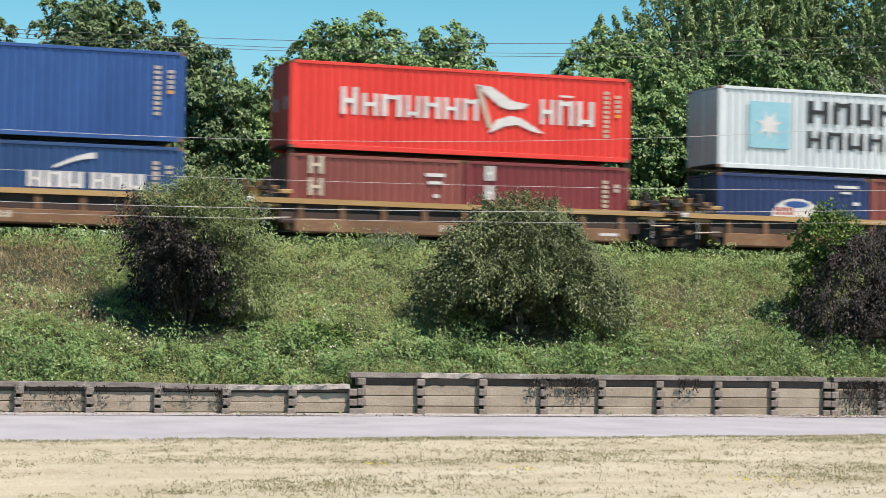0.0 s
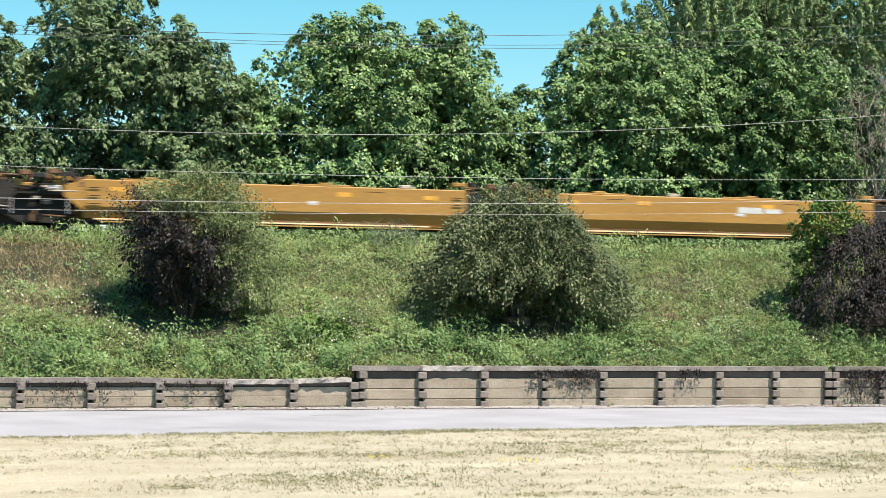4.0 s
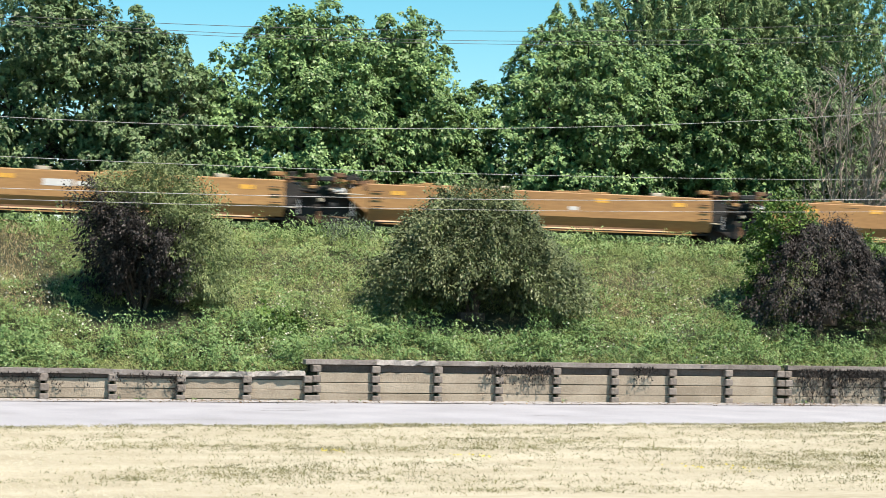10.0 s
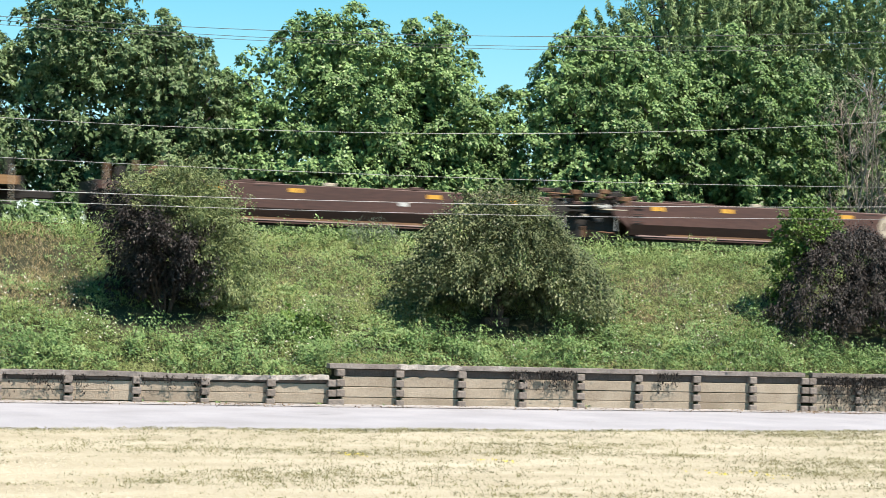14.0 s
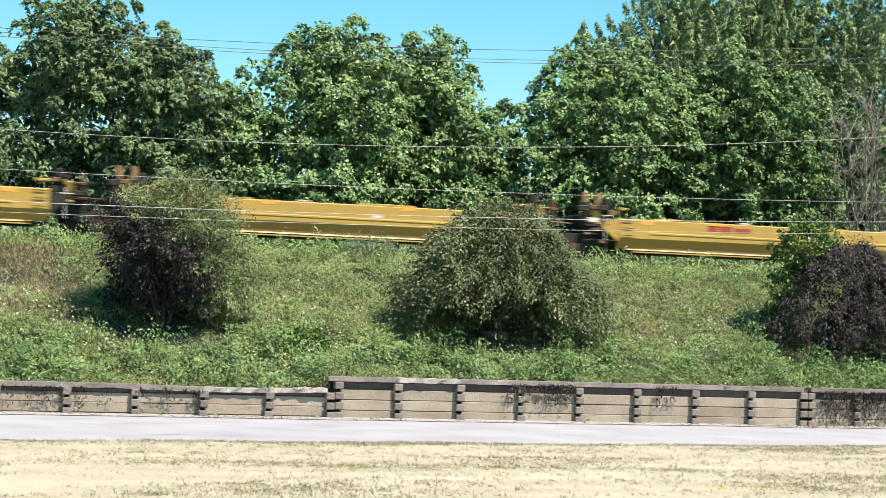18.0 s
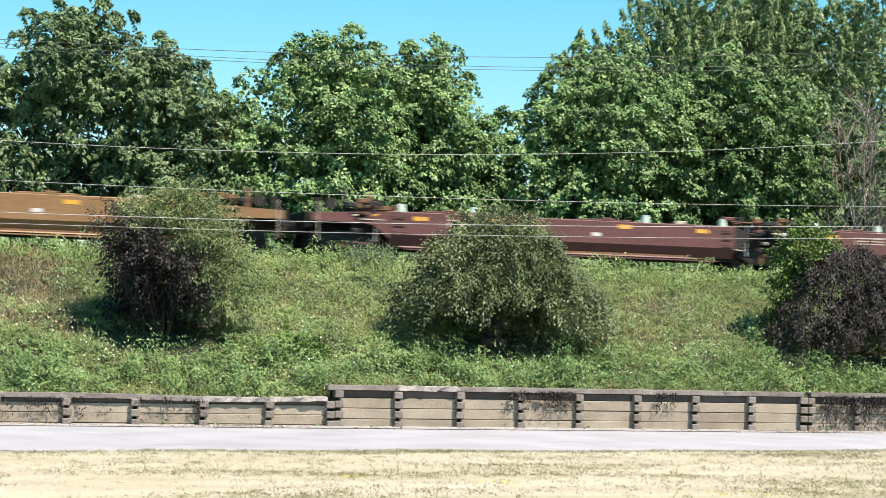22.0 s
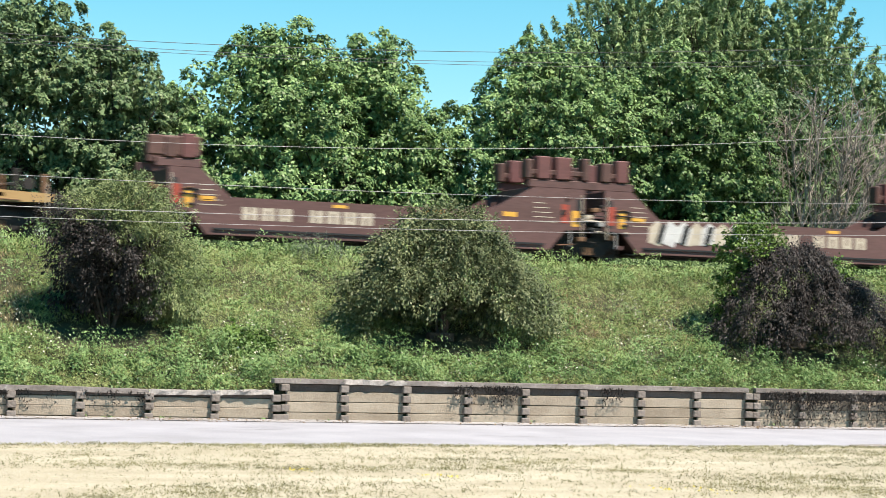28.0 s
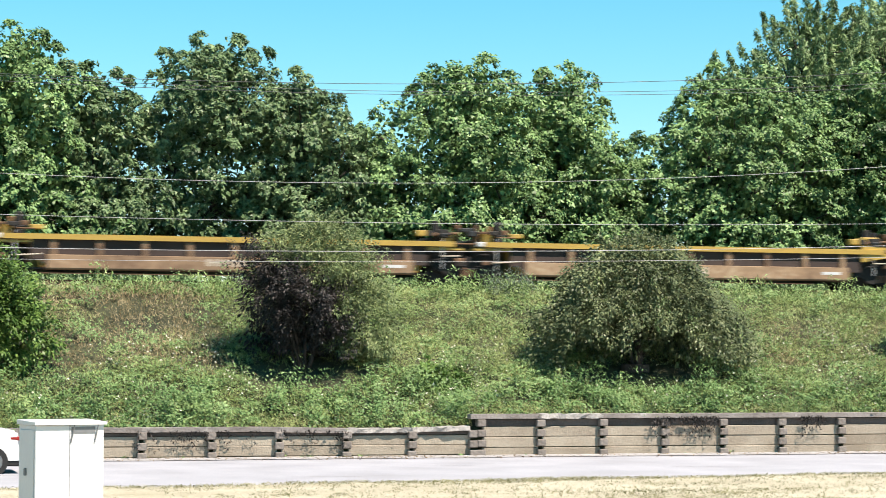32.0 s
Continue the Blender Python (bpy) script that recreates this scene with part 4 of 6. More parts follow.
def build_weeds():
    """Weeds, grass, dry straw and flowers over the slope: loose small leaves, thick in patches."""
    rng = np.random.default_rng(9)

    def scatter(k, x0, x1, y0, y1):
        x, y = rng.uniform(x0, x1, k), rng.uniform(y0, y1, k)
        z = np.array([ground_z(a, b) for a, b in zip(x, y)])
        return x, y, z

    def tufts(name, mat, k, per, h, size, slim, label, keep=None, up=0.4, hang=-1.2, zone=(-2, 52, 57.75, 66.9), wide=0.22, drift=None):
        x, y, z = scatter(k, *zone)
        if keep is not None:
            m = np.array([keep(a, b) > rng.uniform() for a, b in zip(x, y)])
            x, y, z = x[m], y[m], z[m]
        m = np.array([not hollow(a, b) for a, b in zip(x, y)])
        x, y, z = x[m], y[m], z[m]
        hh = h * rng.uniform(0.4, 1.3, len(x))
        if drift:
            hh *= np.array([max(0.25, 0.75 + 1.3 * noise.noise((a * drift, b * drift, 50))) for a, b in zip(x, y)])
        c = np.repeat(np.stack([x, y, z], 1), per, 0)
        H = np.repeat(hh, per)
        f = rng.uniform(0.02, 1.0, len(c)) ** 0.7
        spread = wide * (1.15 - 0.6 * f)
        c[:, 0] += rng.normal(size=len(c)) * spread
        c[:, 1] += rng.normal(size=len(c)) * spread
        c[:, 2] += H * f
        nrm = rng.normal(size=c.shape) * 0.6 + np.array(SUN_DIR) * (0.4 + up)
        return stuff(name, leaves(name, mat, c, nrm, np.full(len(c), size), rng, slim=slim * 1.3, hang=hang, thin=True), label, "weeds")

    # no weeds grow in the deep shade below the bushes
    hollow = lambda x, y: rng.uniform() < 0.93 and any(((x - bx) / rx) ** 2 + ((y - 60.45) / 1.0) ** 2 < 1 + 0.9 * noise.noise((x * 1.6, y * 1.6, 60)) for bx, rx in ((13.9, 1.9), (24.1, 2.5), (36.1, 2.9)))

    bare = lambda x, y: x < 12.0 and y > 60.8
    parched = lambda x, y: max(0.0, 1 - ((x - 29.6) / 2.4) ** 2 - ((y - 62.4) / 2.2) ** 2) + max(0.0, 1 - ((x - 21.6) / 0.9) ** 2 - ((y - 61.6) / 1.2) ** 2)
    dry = lambda x, y: (1.0 if bare(x, y) else 0.16 + 0.85 * parched(x, y)) * (0.35 + 1.1 * max(0, noise.noise((x * 0.35, y * 0.4, 7)) + 0.4))
    green = lambda x, y: (0.05 if bare(x, y) else 0.6 - 0.3 * parched(x, y)) + 0.8 * noise.noise((x * 0.5, y * 0.6, 1))
    low = lambda x, y: 1.0 if y < 60.0 else 0.22
    tufts("grass", "grass", 76000, 9, 0.27, 0.115, 0.09, "short mixed grass covering the embankment", green, up=0.7)
    tufts("weeds", "weed", 7000, 48, 0.50, 0.052, 0.55, "bushy pale green weeds on the embankment", lambda x, y: green(x, y) * (0.4 + 1.2 * max(0, noise.noise((x * 0.9, y * 1.0, 21)) + 0.25)), drift=0.8, wide=0.17, up=0.9)
    tufts("leafy_weeds", "herb", 8000, 46, 0.66, 0.068, 0.55, "leafy deep green weeds thick along the wall", lambda x, y: low(x, y) * (0.25 + 1.0 * max(0, noise.noise((x * 0.6, y * 0.8, 4)) + 0.3)), drift=0.7, wide=0.2, up=0.9)
    tufts("tall_weeds", "weed", 620, 120, 0.85, 0.075, 0.5, "tall bushy weeds standing out of the grass", lambda x, y: 0.1 if bare(x, y) else 0.5 + 0.9 * noise.noise((x * 0.4, y * 0.5, 33)), wide=0.26, up=0.9, drift=0.9)
    tufts("nettles", "herb", 620, 110, 0.85, 0.078, 0.5, "tall leafy nettles in a band above the wall", lambda x, y: 0.65 + 0.8 * noise.noise((x * 0.5, y * 0.8, 37)), wide=0.2, up=0.9, zone=(-2, 52, 57.8, 59.4), drift=0.8)
    tufts("dry_grass", "straw", 20000, 9, 0.26, 0.15, 0.09, "dry straw-coloured grass on the embankment", dry, hang=-2.5)
    tufts("flowers", "flower", 3600, 3, 0.6, 0.055, 0.9, "small white weed flowers", lambda x, y: 0.9 * max(0, noise.noise((x * 0.3, y * 0.4, 12)) + 0.25), zone=(-2, 52, 57.9, 63.5))
    tufts("track_weeds", "weed", 2600, 10, 0.5, 0.16, 0.2, "tall weeds along the edge of the track bed", None, zone=(-2, 56, 65.6, 67.0), hang=-2.0, drift=0.9)
    tufts("far_weeds", "elm", 5000, 12, 1.25, 0.2, 0.4, "tall weeds on the far side of the track", None, zone=(-2, 66, 72.9, 77.5), drift=0.3)
    tufts("sage_tuft", "sage", 60, 26, 0.75, 0.15, 0.08, "blue-grey feathery weed tuft beside the track", None, zone=(21.2, 22.6, 65.8, 66.6), hang=-2.2)
    tufts("lime_patch", "lime", 75, 24, 0.45, 0.13, 0.5, "patch of bright green leafy weeds", None, zone=(17.3, 18.5, 59.3, 60.6), wide=0.16)
    tufts("wall_creeper", "herb", 260, 10, 0.1, 0.11, 0.4, "weeds trailing over the wall's coping", lambda x, y: 0.3 + noise.noise((x * 0.5, 0, 30)), zone=(-2, 50, 57.35, 57.7), wide=0.1)
    # trailing stems that hang down in front of the planks; their dark leaves also imitate shadow streaks
    x = np.concatenate([rng.uniform(a, b, k) for a, b, k in ((10.2, 14.4, 26), (23.2, 25.3, 60), (27.9, 28.6, 16), (33.3, 39.8, 420), (8.2, 10.2, 14))])
    c = np.repeat(np.stack([x, np.full(len(x), WALL_Y - 0.15), np.array([wall_top(a) - 0.1 for a in x])], 1), 9, 0)
    drop = np.repeat(rng.uniform(0.1, 0.62, len(x)) * np.where(x > 33, 1.75, 1.0), 9)
    c[:, 2] -= drop * rng.uniform(0, 1, len(c))
    c[:, :2] += rng.normal(size=(len(c), 2)) * np.array([0.05, 0.02])
    nrm = rng.normal(size=c.shape)
    nrm[:, 1] -= 1.5
    stuff("trailing_stems", leaves("trailing_stems", "purple", c, nrm, np.full(len(c), 0.095), rng, slim=0.3, hang=2.0), "thin stems trailing over the wall, doubling as shadow streaks", "creeper")


def build_lawn():
    """Sparse green tufts, dry blades and a few yellow flowers on the mown field."""
    rng = np.random.default_rng(14)

    def blades(name, mat, k, per, size, slim, label, keep, zone=(0, 36, 28.5, 48.6), wide=0.09, h=0.05, facing=1.0):
        x, y = rng.uniform(zone[0], zone[1], k), rng.uniform(zone[2], zone[3], k)
        m = np.array([b < road_edge(a) + 0.12 and keep(a, b) > rng.uniform() for a, b in zip(x, y)])
        x, y = x[m], y[m]
        z = np.array([ground_z(a, min(b, road_edge(a) - 0.01)) for a, b in zip(x, y)])
        c = np.repeat(np.stack([x, y, z], 1), per, 0)
        c[:, :2] += rng.normal(size=(len(c), 2)) * wide
        c[:, 2] += rng.uniform(0.0, h, len(c))
        nrm = rng.normal(size=c.shape) * 0.6 + np.array(SUN_DIR) * facing
        return stuff(name, leaves(name, mat, c, nrm, np.full(len(c), size), rng, slim=slim * 1.3, hang=-1.5, thin=True), label, "grass")

    patch = lambda x, y: (max(0, noise.noise((x * 0.16, y * 0.42, 40)) + 0.05) * 1.5 * (0.35 + 2.4 * max(0, noise.noise((x * 0.9, y * 1.5, 44)) + 0.1)) + 0.06) * min(1.7, max(0.12, (x - 4) / 6.5))
    blades("green_tufts", "lawn_green", 36000, 9, 0.046, 0.3, "sparse green weeds in the dry lawn", patch, wide=0.075)
    blades("dry_blades", "lawn_dry", 24000, 5, 0.06, 0.14, "short dry yellow grass of the lawn", lambda x, y: 0.9, facing=2.0)
    blades("lawn_fringe", "lawn_green", 9000, 7, 0.07, 0.2, "green grass fringe along the road edge", lambda x, y: 1.0 if y > road_edge(x) - 0.45 else 0.0, zone=(0, 40, 45.5, 49.6), h=0.05)
    for x, y in ((14.6, 36.6), (18.2, 33.3), (12.4, 38.0), (17.6, 33.5)):
        k = 16
        c = np.stack([x + rng.normal(size=k) * 0.18, y + rng.normal(size=k) * 0.35, np.full(k, -0.06)], 1)
        n3 = rng.normal(size=(k, 3)) * 0.3 + np.array([0, -0.4, 1])
        me = leaves("yellow_flowers", "yellow_flower", c, n3, np.full(k, 0.045), rng, slim=0.9)
        stuff("yellow_flowers", me, "patch of small yellow flowers in the lawn", "flowers")


M["yellow_flower"] = foliage("yellow petals", (0.432, 0.36, 0.0216), (0.504, 0.432, 0.036), (0.576, 0.504, 0.058), 0.7)

# ---- overhead wires ----
# height = a x^2 + b x + c over the road's far side
WIRES = ((0.00205, -0.02347, 9.46965, "cable_dark", 0.008), (0.00229, -0.0422, 9.50228, "cable_dark", 0.007), (0.00197, -0.03157, 9.33658, "cable_dark", 0.007),
         (0.00245, -0.0441, 7.18826, "cable", 0.0062), (0.00082, -0.0149, 6.10718, "cable", 0.006), (0.0009, -0.00914, 5.2939, "cable", 0.0085), (0.00069, -0.00414, 5.00696, "cable", 0.006))
WIRE_Y, WIRE_K = 56.0, 56.0 / 52.0
POLE_X = 40.6


def wire_z(w, x):
    u = x / WIRE_K
    return EYE.z + (w[0] * u * u + w[1] * u + w[2] - EYE.z) * WIRE_K


def build_wires():
    for i, w in enumerate(WIRES):
        bm = bmesh.new()
        pts = [(-16 + (POLE_X + 16) * j / 60, WIRE_Y, wire_z(w, -16 + (POLE_X + 16) * j / 60)) for j in range(61)]
        rings = []
        for x, y, z in pts:
            rings.append([bm.verts.new((x, y + w[4] * math.cos(a), z + w[4] * math.sin(a))) for a in (0.0, 1.26, 2.51, 3.77, 5.03)])
        for a, b in zip(rings, rings[1:]):
            for j in range(5):
                f = bm.faces.new((a[j], b[j], b[(j + 1) % 5], a[(j + 1) % 5]))
                f.smooth = True
        tagged(part("overhead_cable", bm, w[3]), "thin dark overhead cable beside the road" if w[3] == "cable_dark" else "bright bare overhead cable with joints", "cable", "overhead cables beside the road")
    for px in (POLE_X, -16.0):
        pole = thing("utility_pole", "grey timber utility pole with a drum transformer" if px > 0 else "grey timber utility pole", "utility pole", "utility poles", (px, WIRE_Y, 0))
        top = wire_z(WIRES[0], px) + 0.7
        part("shaft", cyl(bmesh.new(), (0, 0, -0.3), (0, 0, top), 0.17, 0.12, 12), "wood", pole)
        for w in WIRES:
            bm = bmesh.new()
            z = wire_z(w, px)
            box(bm, -0.03, 0.03, -0.2, 0.2, z - 0.05, z - w[4] - 0.002)
            part("bracket", bm, "grey_steel", pole)
        if px > 0:
            bm = bmesh.new()
            cyl(bm, (-0.42, 0, 10.3), (-0.42, 0, 11.15), 0.24, 0.24, 16)
            cyl(bm, (-0.42, 0, 11.15), (-0.42, 0, 11.23), 0.26, 0.15, 16)
            part("transformer", bm, "cabinet", pole, "pale drum transformer")


# ---- roadside things ----


def build_cabinet():
    cab = thing("utility_cabinet", "white steel utility cabinet standing on the lawn", "utility cabinet", "", (4.05, 34.9, -0.12), 15)
    w, d, h = 0.575, 0.36, 1.66
    body = part("body", box(bmesh.new(), -w, w, -d, d, 0, h, 0.012), "cabinet", cab)
    part("plinth", box(bmesh.new(), -w - 0.04, w + 0.04, -d - 0.04, d + 0.04, -0.1, 0.06, 0.01), "plank", cab)
    bm = bmesh.new()
    extrude(bm, [(-d - 0.05, h), (d + 0.03, h), (d + 0.03, h + 0.075), (-d - 0.05, h + 0.045)], -w - 0.03, w + 0.03)
    part("lid", bm, "cabinet", cab)
    for x0, x1 in ((0.02, 0.42),):
        part("vent", box(bmesh.new(), x0, x1, -d - 0.006, -d + 0.001, h - 0.14, h - 0.03), "grey_steel", cab, "grey louvre")
    for x in (0.06, 0.46):
        part("bracket", cyl(bmesh.new(), (x, -d - 0.045, h), (x - 0.05, -d - 0.012, h - 0.28), 0.011, 0.011, 6), "grey_steel", cab)
    part("seam", box(bmesh.new(), -0.01, 0.0, -d - 0.003, -d + 0.001, 0.1, h), "grey_steel", cab)
    part("side_door", box(bmesh.new(), -w - 0.012, -w - 0.002, -d + 0.05, d - 0.05, 0.12, h - 0.08, 0.004), "cabinet", cab)
    part("handle", box(bmesh.new(), -w - 0.05, -w - 0.012, -0.03, 0.03, 0.86, 0.98, 0.01), "grey_steel", cab)


def build_car():
    """The rear of a white parked saloon."""
    car = thing("car", "white parked saloon car on the road", "car", "", (5.0, 52.0, -0.07), 0)
    bm = bmesh.new()
    prof = [(0.0, 0.30), (0.0, 0.62), (-0.04, 0.92), (-0.10, 1.04), (-0.62, 1.13), (-1.45, 1.44), (-2.6, 1.44), (-3.35, 1.08), (-4.3, 0.92), (-4.55, 0.7), (-4.6, 0.3)]
    half = 0.9
    a = [bm.verts.new((x, -half + (0.16 if z > 1.2 else 0.0), z)) for x, z in prof]
    b = [bm.verts.new((x, half - (0.16 if z > 1.2 else 0.0), z)) for x, z in prof]
    k = len(prof)
    for i in range(k):
        bm.faces.new((a[i], a[(i + 1) % k], b[(i + 1) % k], b[i]))
    bm.faces.new(a), bm.faces.new(b[::-1])
    bmesh.ops.recalc_face_normals(bm, faces=bm.faces)
    bmesh.ops.bevel(bm, geom=list(bm.edges), offset=0.05, segments=2, affect="EDGES")
    part("body", bm, "car_white", car)
    part("bumper", box(bmesh.new(), -0.5, 0.03, -0.88, 0.88, 0.22, 0.36, 0.03), "rubber", car)
    bm = bmesh.new()
    v = [bm.verts.new(p) for p in ((-0.75, -0.80, 1.15), (-1.5, -0.765, 1.38), (-2.5, -0.765, 1.38), (-3.2, -0.84, 1.12))]
    bm.faces.new(v)
    bmesh.ops.solidify(bm, geom=bm.faces, thickness=0.03)
    part("side_window", bm, "dark_glass", car)
    for y in (-0.80, 0.52):
        part("tail_light", box(bmesh.new(), -0.42, 0.02, y - 0.11 if y < 0 else y, y + 0.28 if y < 0 else y + 0.39, 0.82, 0.91, 0.02), "tail", car)
    for x in (-0.62, -3.5):
        for s in (-1, 1):
            wheel = part("wheel", cyl(bmesh.new(), (x, s * 0.72, 0.33), (x, s * 0.92, 0.33), 0.33, 0.33, 24), "rubber", car)
            part("rim", cyl(bmesh.new(), (x, s * 0.90, 0.33), (x, s * 0.935, 0.33), 0.22, 0.2, 20), "alloy", wheel)


def build_markers():
    for x, y, z in ((24.2, 61.0, 2.05), (36.5, 61.0, 2.1)):
        bm = box(bmesh.new(), -0.42, 0.42, -0.14, 0.14, 0, 0.27, 0.03)
        m = part("marker_stone", bm, "sleeper")
        m.matrix_basis = pose(x, y, ground_z(x, y) - 0.02, 0, 0, 4)
        tagged(m, "low grey stone half hidden under a bush", "stone")


# ---- the train ----
SPEED = 26.8
ROLLING = []            # (thing, place along the track at 0 s)
PITCH, HALF = 15.68, 6.42


def mesh_of(bm, material):
    me = bpy.data.meshes.new("piece")
    bm.to_mesh(me)
    bm.free()
    me.materials.append(M[material])
    return me


def flat(name, material, parent, y, x0, x1, z0, z1, label=""):
    """A thin painted panel on the side towards the road."""
    bm = box(bmesh.new(), x0, x1, y - 0.006, y + 0.004, z0, z1)
    return part(name, bm, material, parent, label)


def shape(name, material, parent, y, points):
    """A flat painted outline of (x, z) on the side towards the road."""
    bm = bmesh.new()
    a = [bm.verts.new((x, y - 0.007, z)) for x, z in points]
    b = [bm.verts.new((x, y + 0.003, z)) for x, z in points]
    k = len(points)
    bm.faces.new(a), bm.faces.new(b[::-1])
    for i in range(k):
        bm.faces.new((a[i], b[i], b[(i + 1) % k], a[(i + 1) % k]))
    bmesh.ops.recalc_face_normals(bm, faces=bm.faces)
    return part(name, bm, material, parent)


def bars(name, material, parent, y, x0, z0, height, widths, gap=0.09, stroke=0.32, solid=False):
    """A row of plain upright bars in the place of a brand name."""
    x = x0
    for i, w in enumerate(widths):
        if w < 0:
            x -= w
            continue
        bm = bmesh.new()
        if solid:
            box(bm, x, x + w, y - 0.006, y + 0.004, z0, z0 + height)
        else:
            s = w * stroke
            box(bm, x, x + s, y - 0.006, y + 0.004, z0, z0 + height)
            box(bm, x + w - s, x + w, y - 0.006, y + 0.004, z0, z0 + height)
            zz = z0 + height * (0.42, 0.78, 0.1, 0.55)[i % 4]
            box(bm, x + s, x + w - s, y - 0.006, y + 0.004, zz, zz + height * 0.17)
        x += w + gap
        part(name, bm, material, parent)


def wheel_mesh():
    bm = bmesh.new()
    cyl(bm, (0, -0.07, 0), (0, 0.07, 0), 0.42, 0.42, 24)
    cyl(bm, (0, 0.07, 0), (0, 0.10, 0), 0.455, 0.455, 24)
    cyl(bm, (0, -0.09, 0), (0, -0.07, 0), 0.13, 0.16, 14)
    return mesh_of(bm, "steel")


def truck_meshes():
    """Side frame, bolster, springs and axle of a freight truck, about its middle."""
    bm = bmesh.new()
    prof = [(-1.18, 0.50), (-1.12, 0.62), (-0.62, 0.74), (-0.35, 0.86), (0.35, 0.86), (0.62, 0.74), (1.12, 0.62), (1.18, 0.50), (0.86, 0.42), (0.52, 0.22), (-0.52, 0.22), (-0.86, 0.42)]
    a = [bm.verts.new((x, -0.07, z)) for x, z in prof]
    b = [bm.verts.new((x, 0.07, z)) for x, z in prof]
    k = len(prof)
    bm.faces.new(a), bm.faces.new(b[::-1])
    for i in range(k):
        bm.faces.new((a[i], b[i], b[(i + 1) % k], a[(i + 1) % k]))
    bmesh.ops.recalc_face_normals(bm, faces=bm.faces)
    frame_me = mesh_of(bm, "steel")
    bm = bmesh.new()
    box(bm, -0.22, 0.22, -1.0, 1.0, 0.52, 0.80, 0.03)
    bolster = mesh_of(bm, "steel")
    bm = bmesh.new()
    for dx in (-0.16, 0.0, 0.16):
        cyl(bm, (dx, 0, 0.26), (dx, 0, 0.52), 0.075, 0.075, 8)
    springs = mesh_of(bm, "rust")
    axle = mesh_of(cyl(bmesh.new(), (0, -0.85, 0), (0, 0.85, 0), 0.075, 0.075, 10), "steel")
    return frame_me, bolster, springs, axle


WHEEL, TRUCK = wheel_mesh(), truck_meshes()


def add_truck(root, x):
    frame_me, bolster, springs, axle = TRUCK
    truck = shared("truck", bolster, root, pose(x, 0, 0))
    for s in (-1, 1):
        shared("side_frame", frame_me, truck, pose(0, s * 0.99, 0))
        shared("springs", springs, truck, pose(0, s * 1.02, 0))
        for dx in (-0.89, 0.89):
            shared("wheel", WHEEL, truck, pose(dx, s * 0.755, 0.42, 0, 0, 0 if s < 0 else 180))
    for dx in (-0.89, 0.89):
        shared("axle", axle, truck, pose(dx, 0, 0.42))


def side_plate(bm, s, outline, x0, x1):
    extrude(bm, [(s * y, z) for y, z in outline], x0, x1)


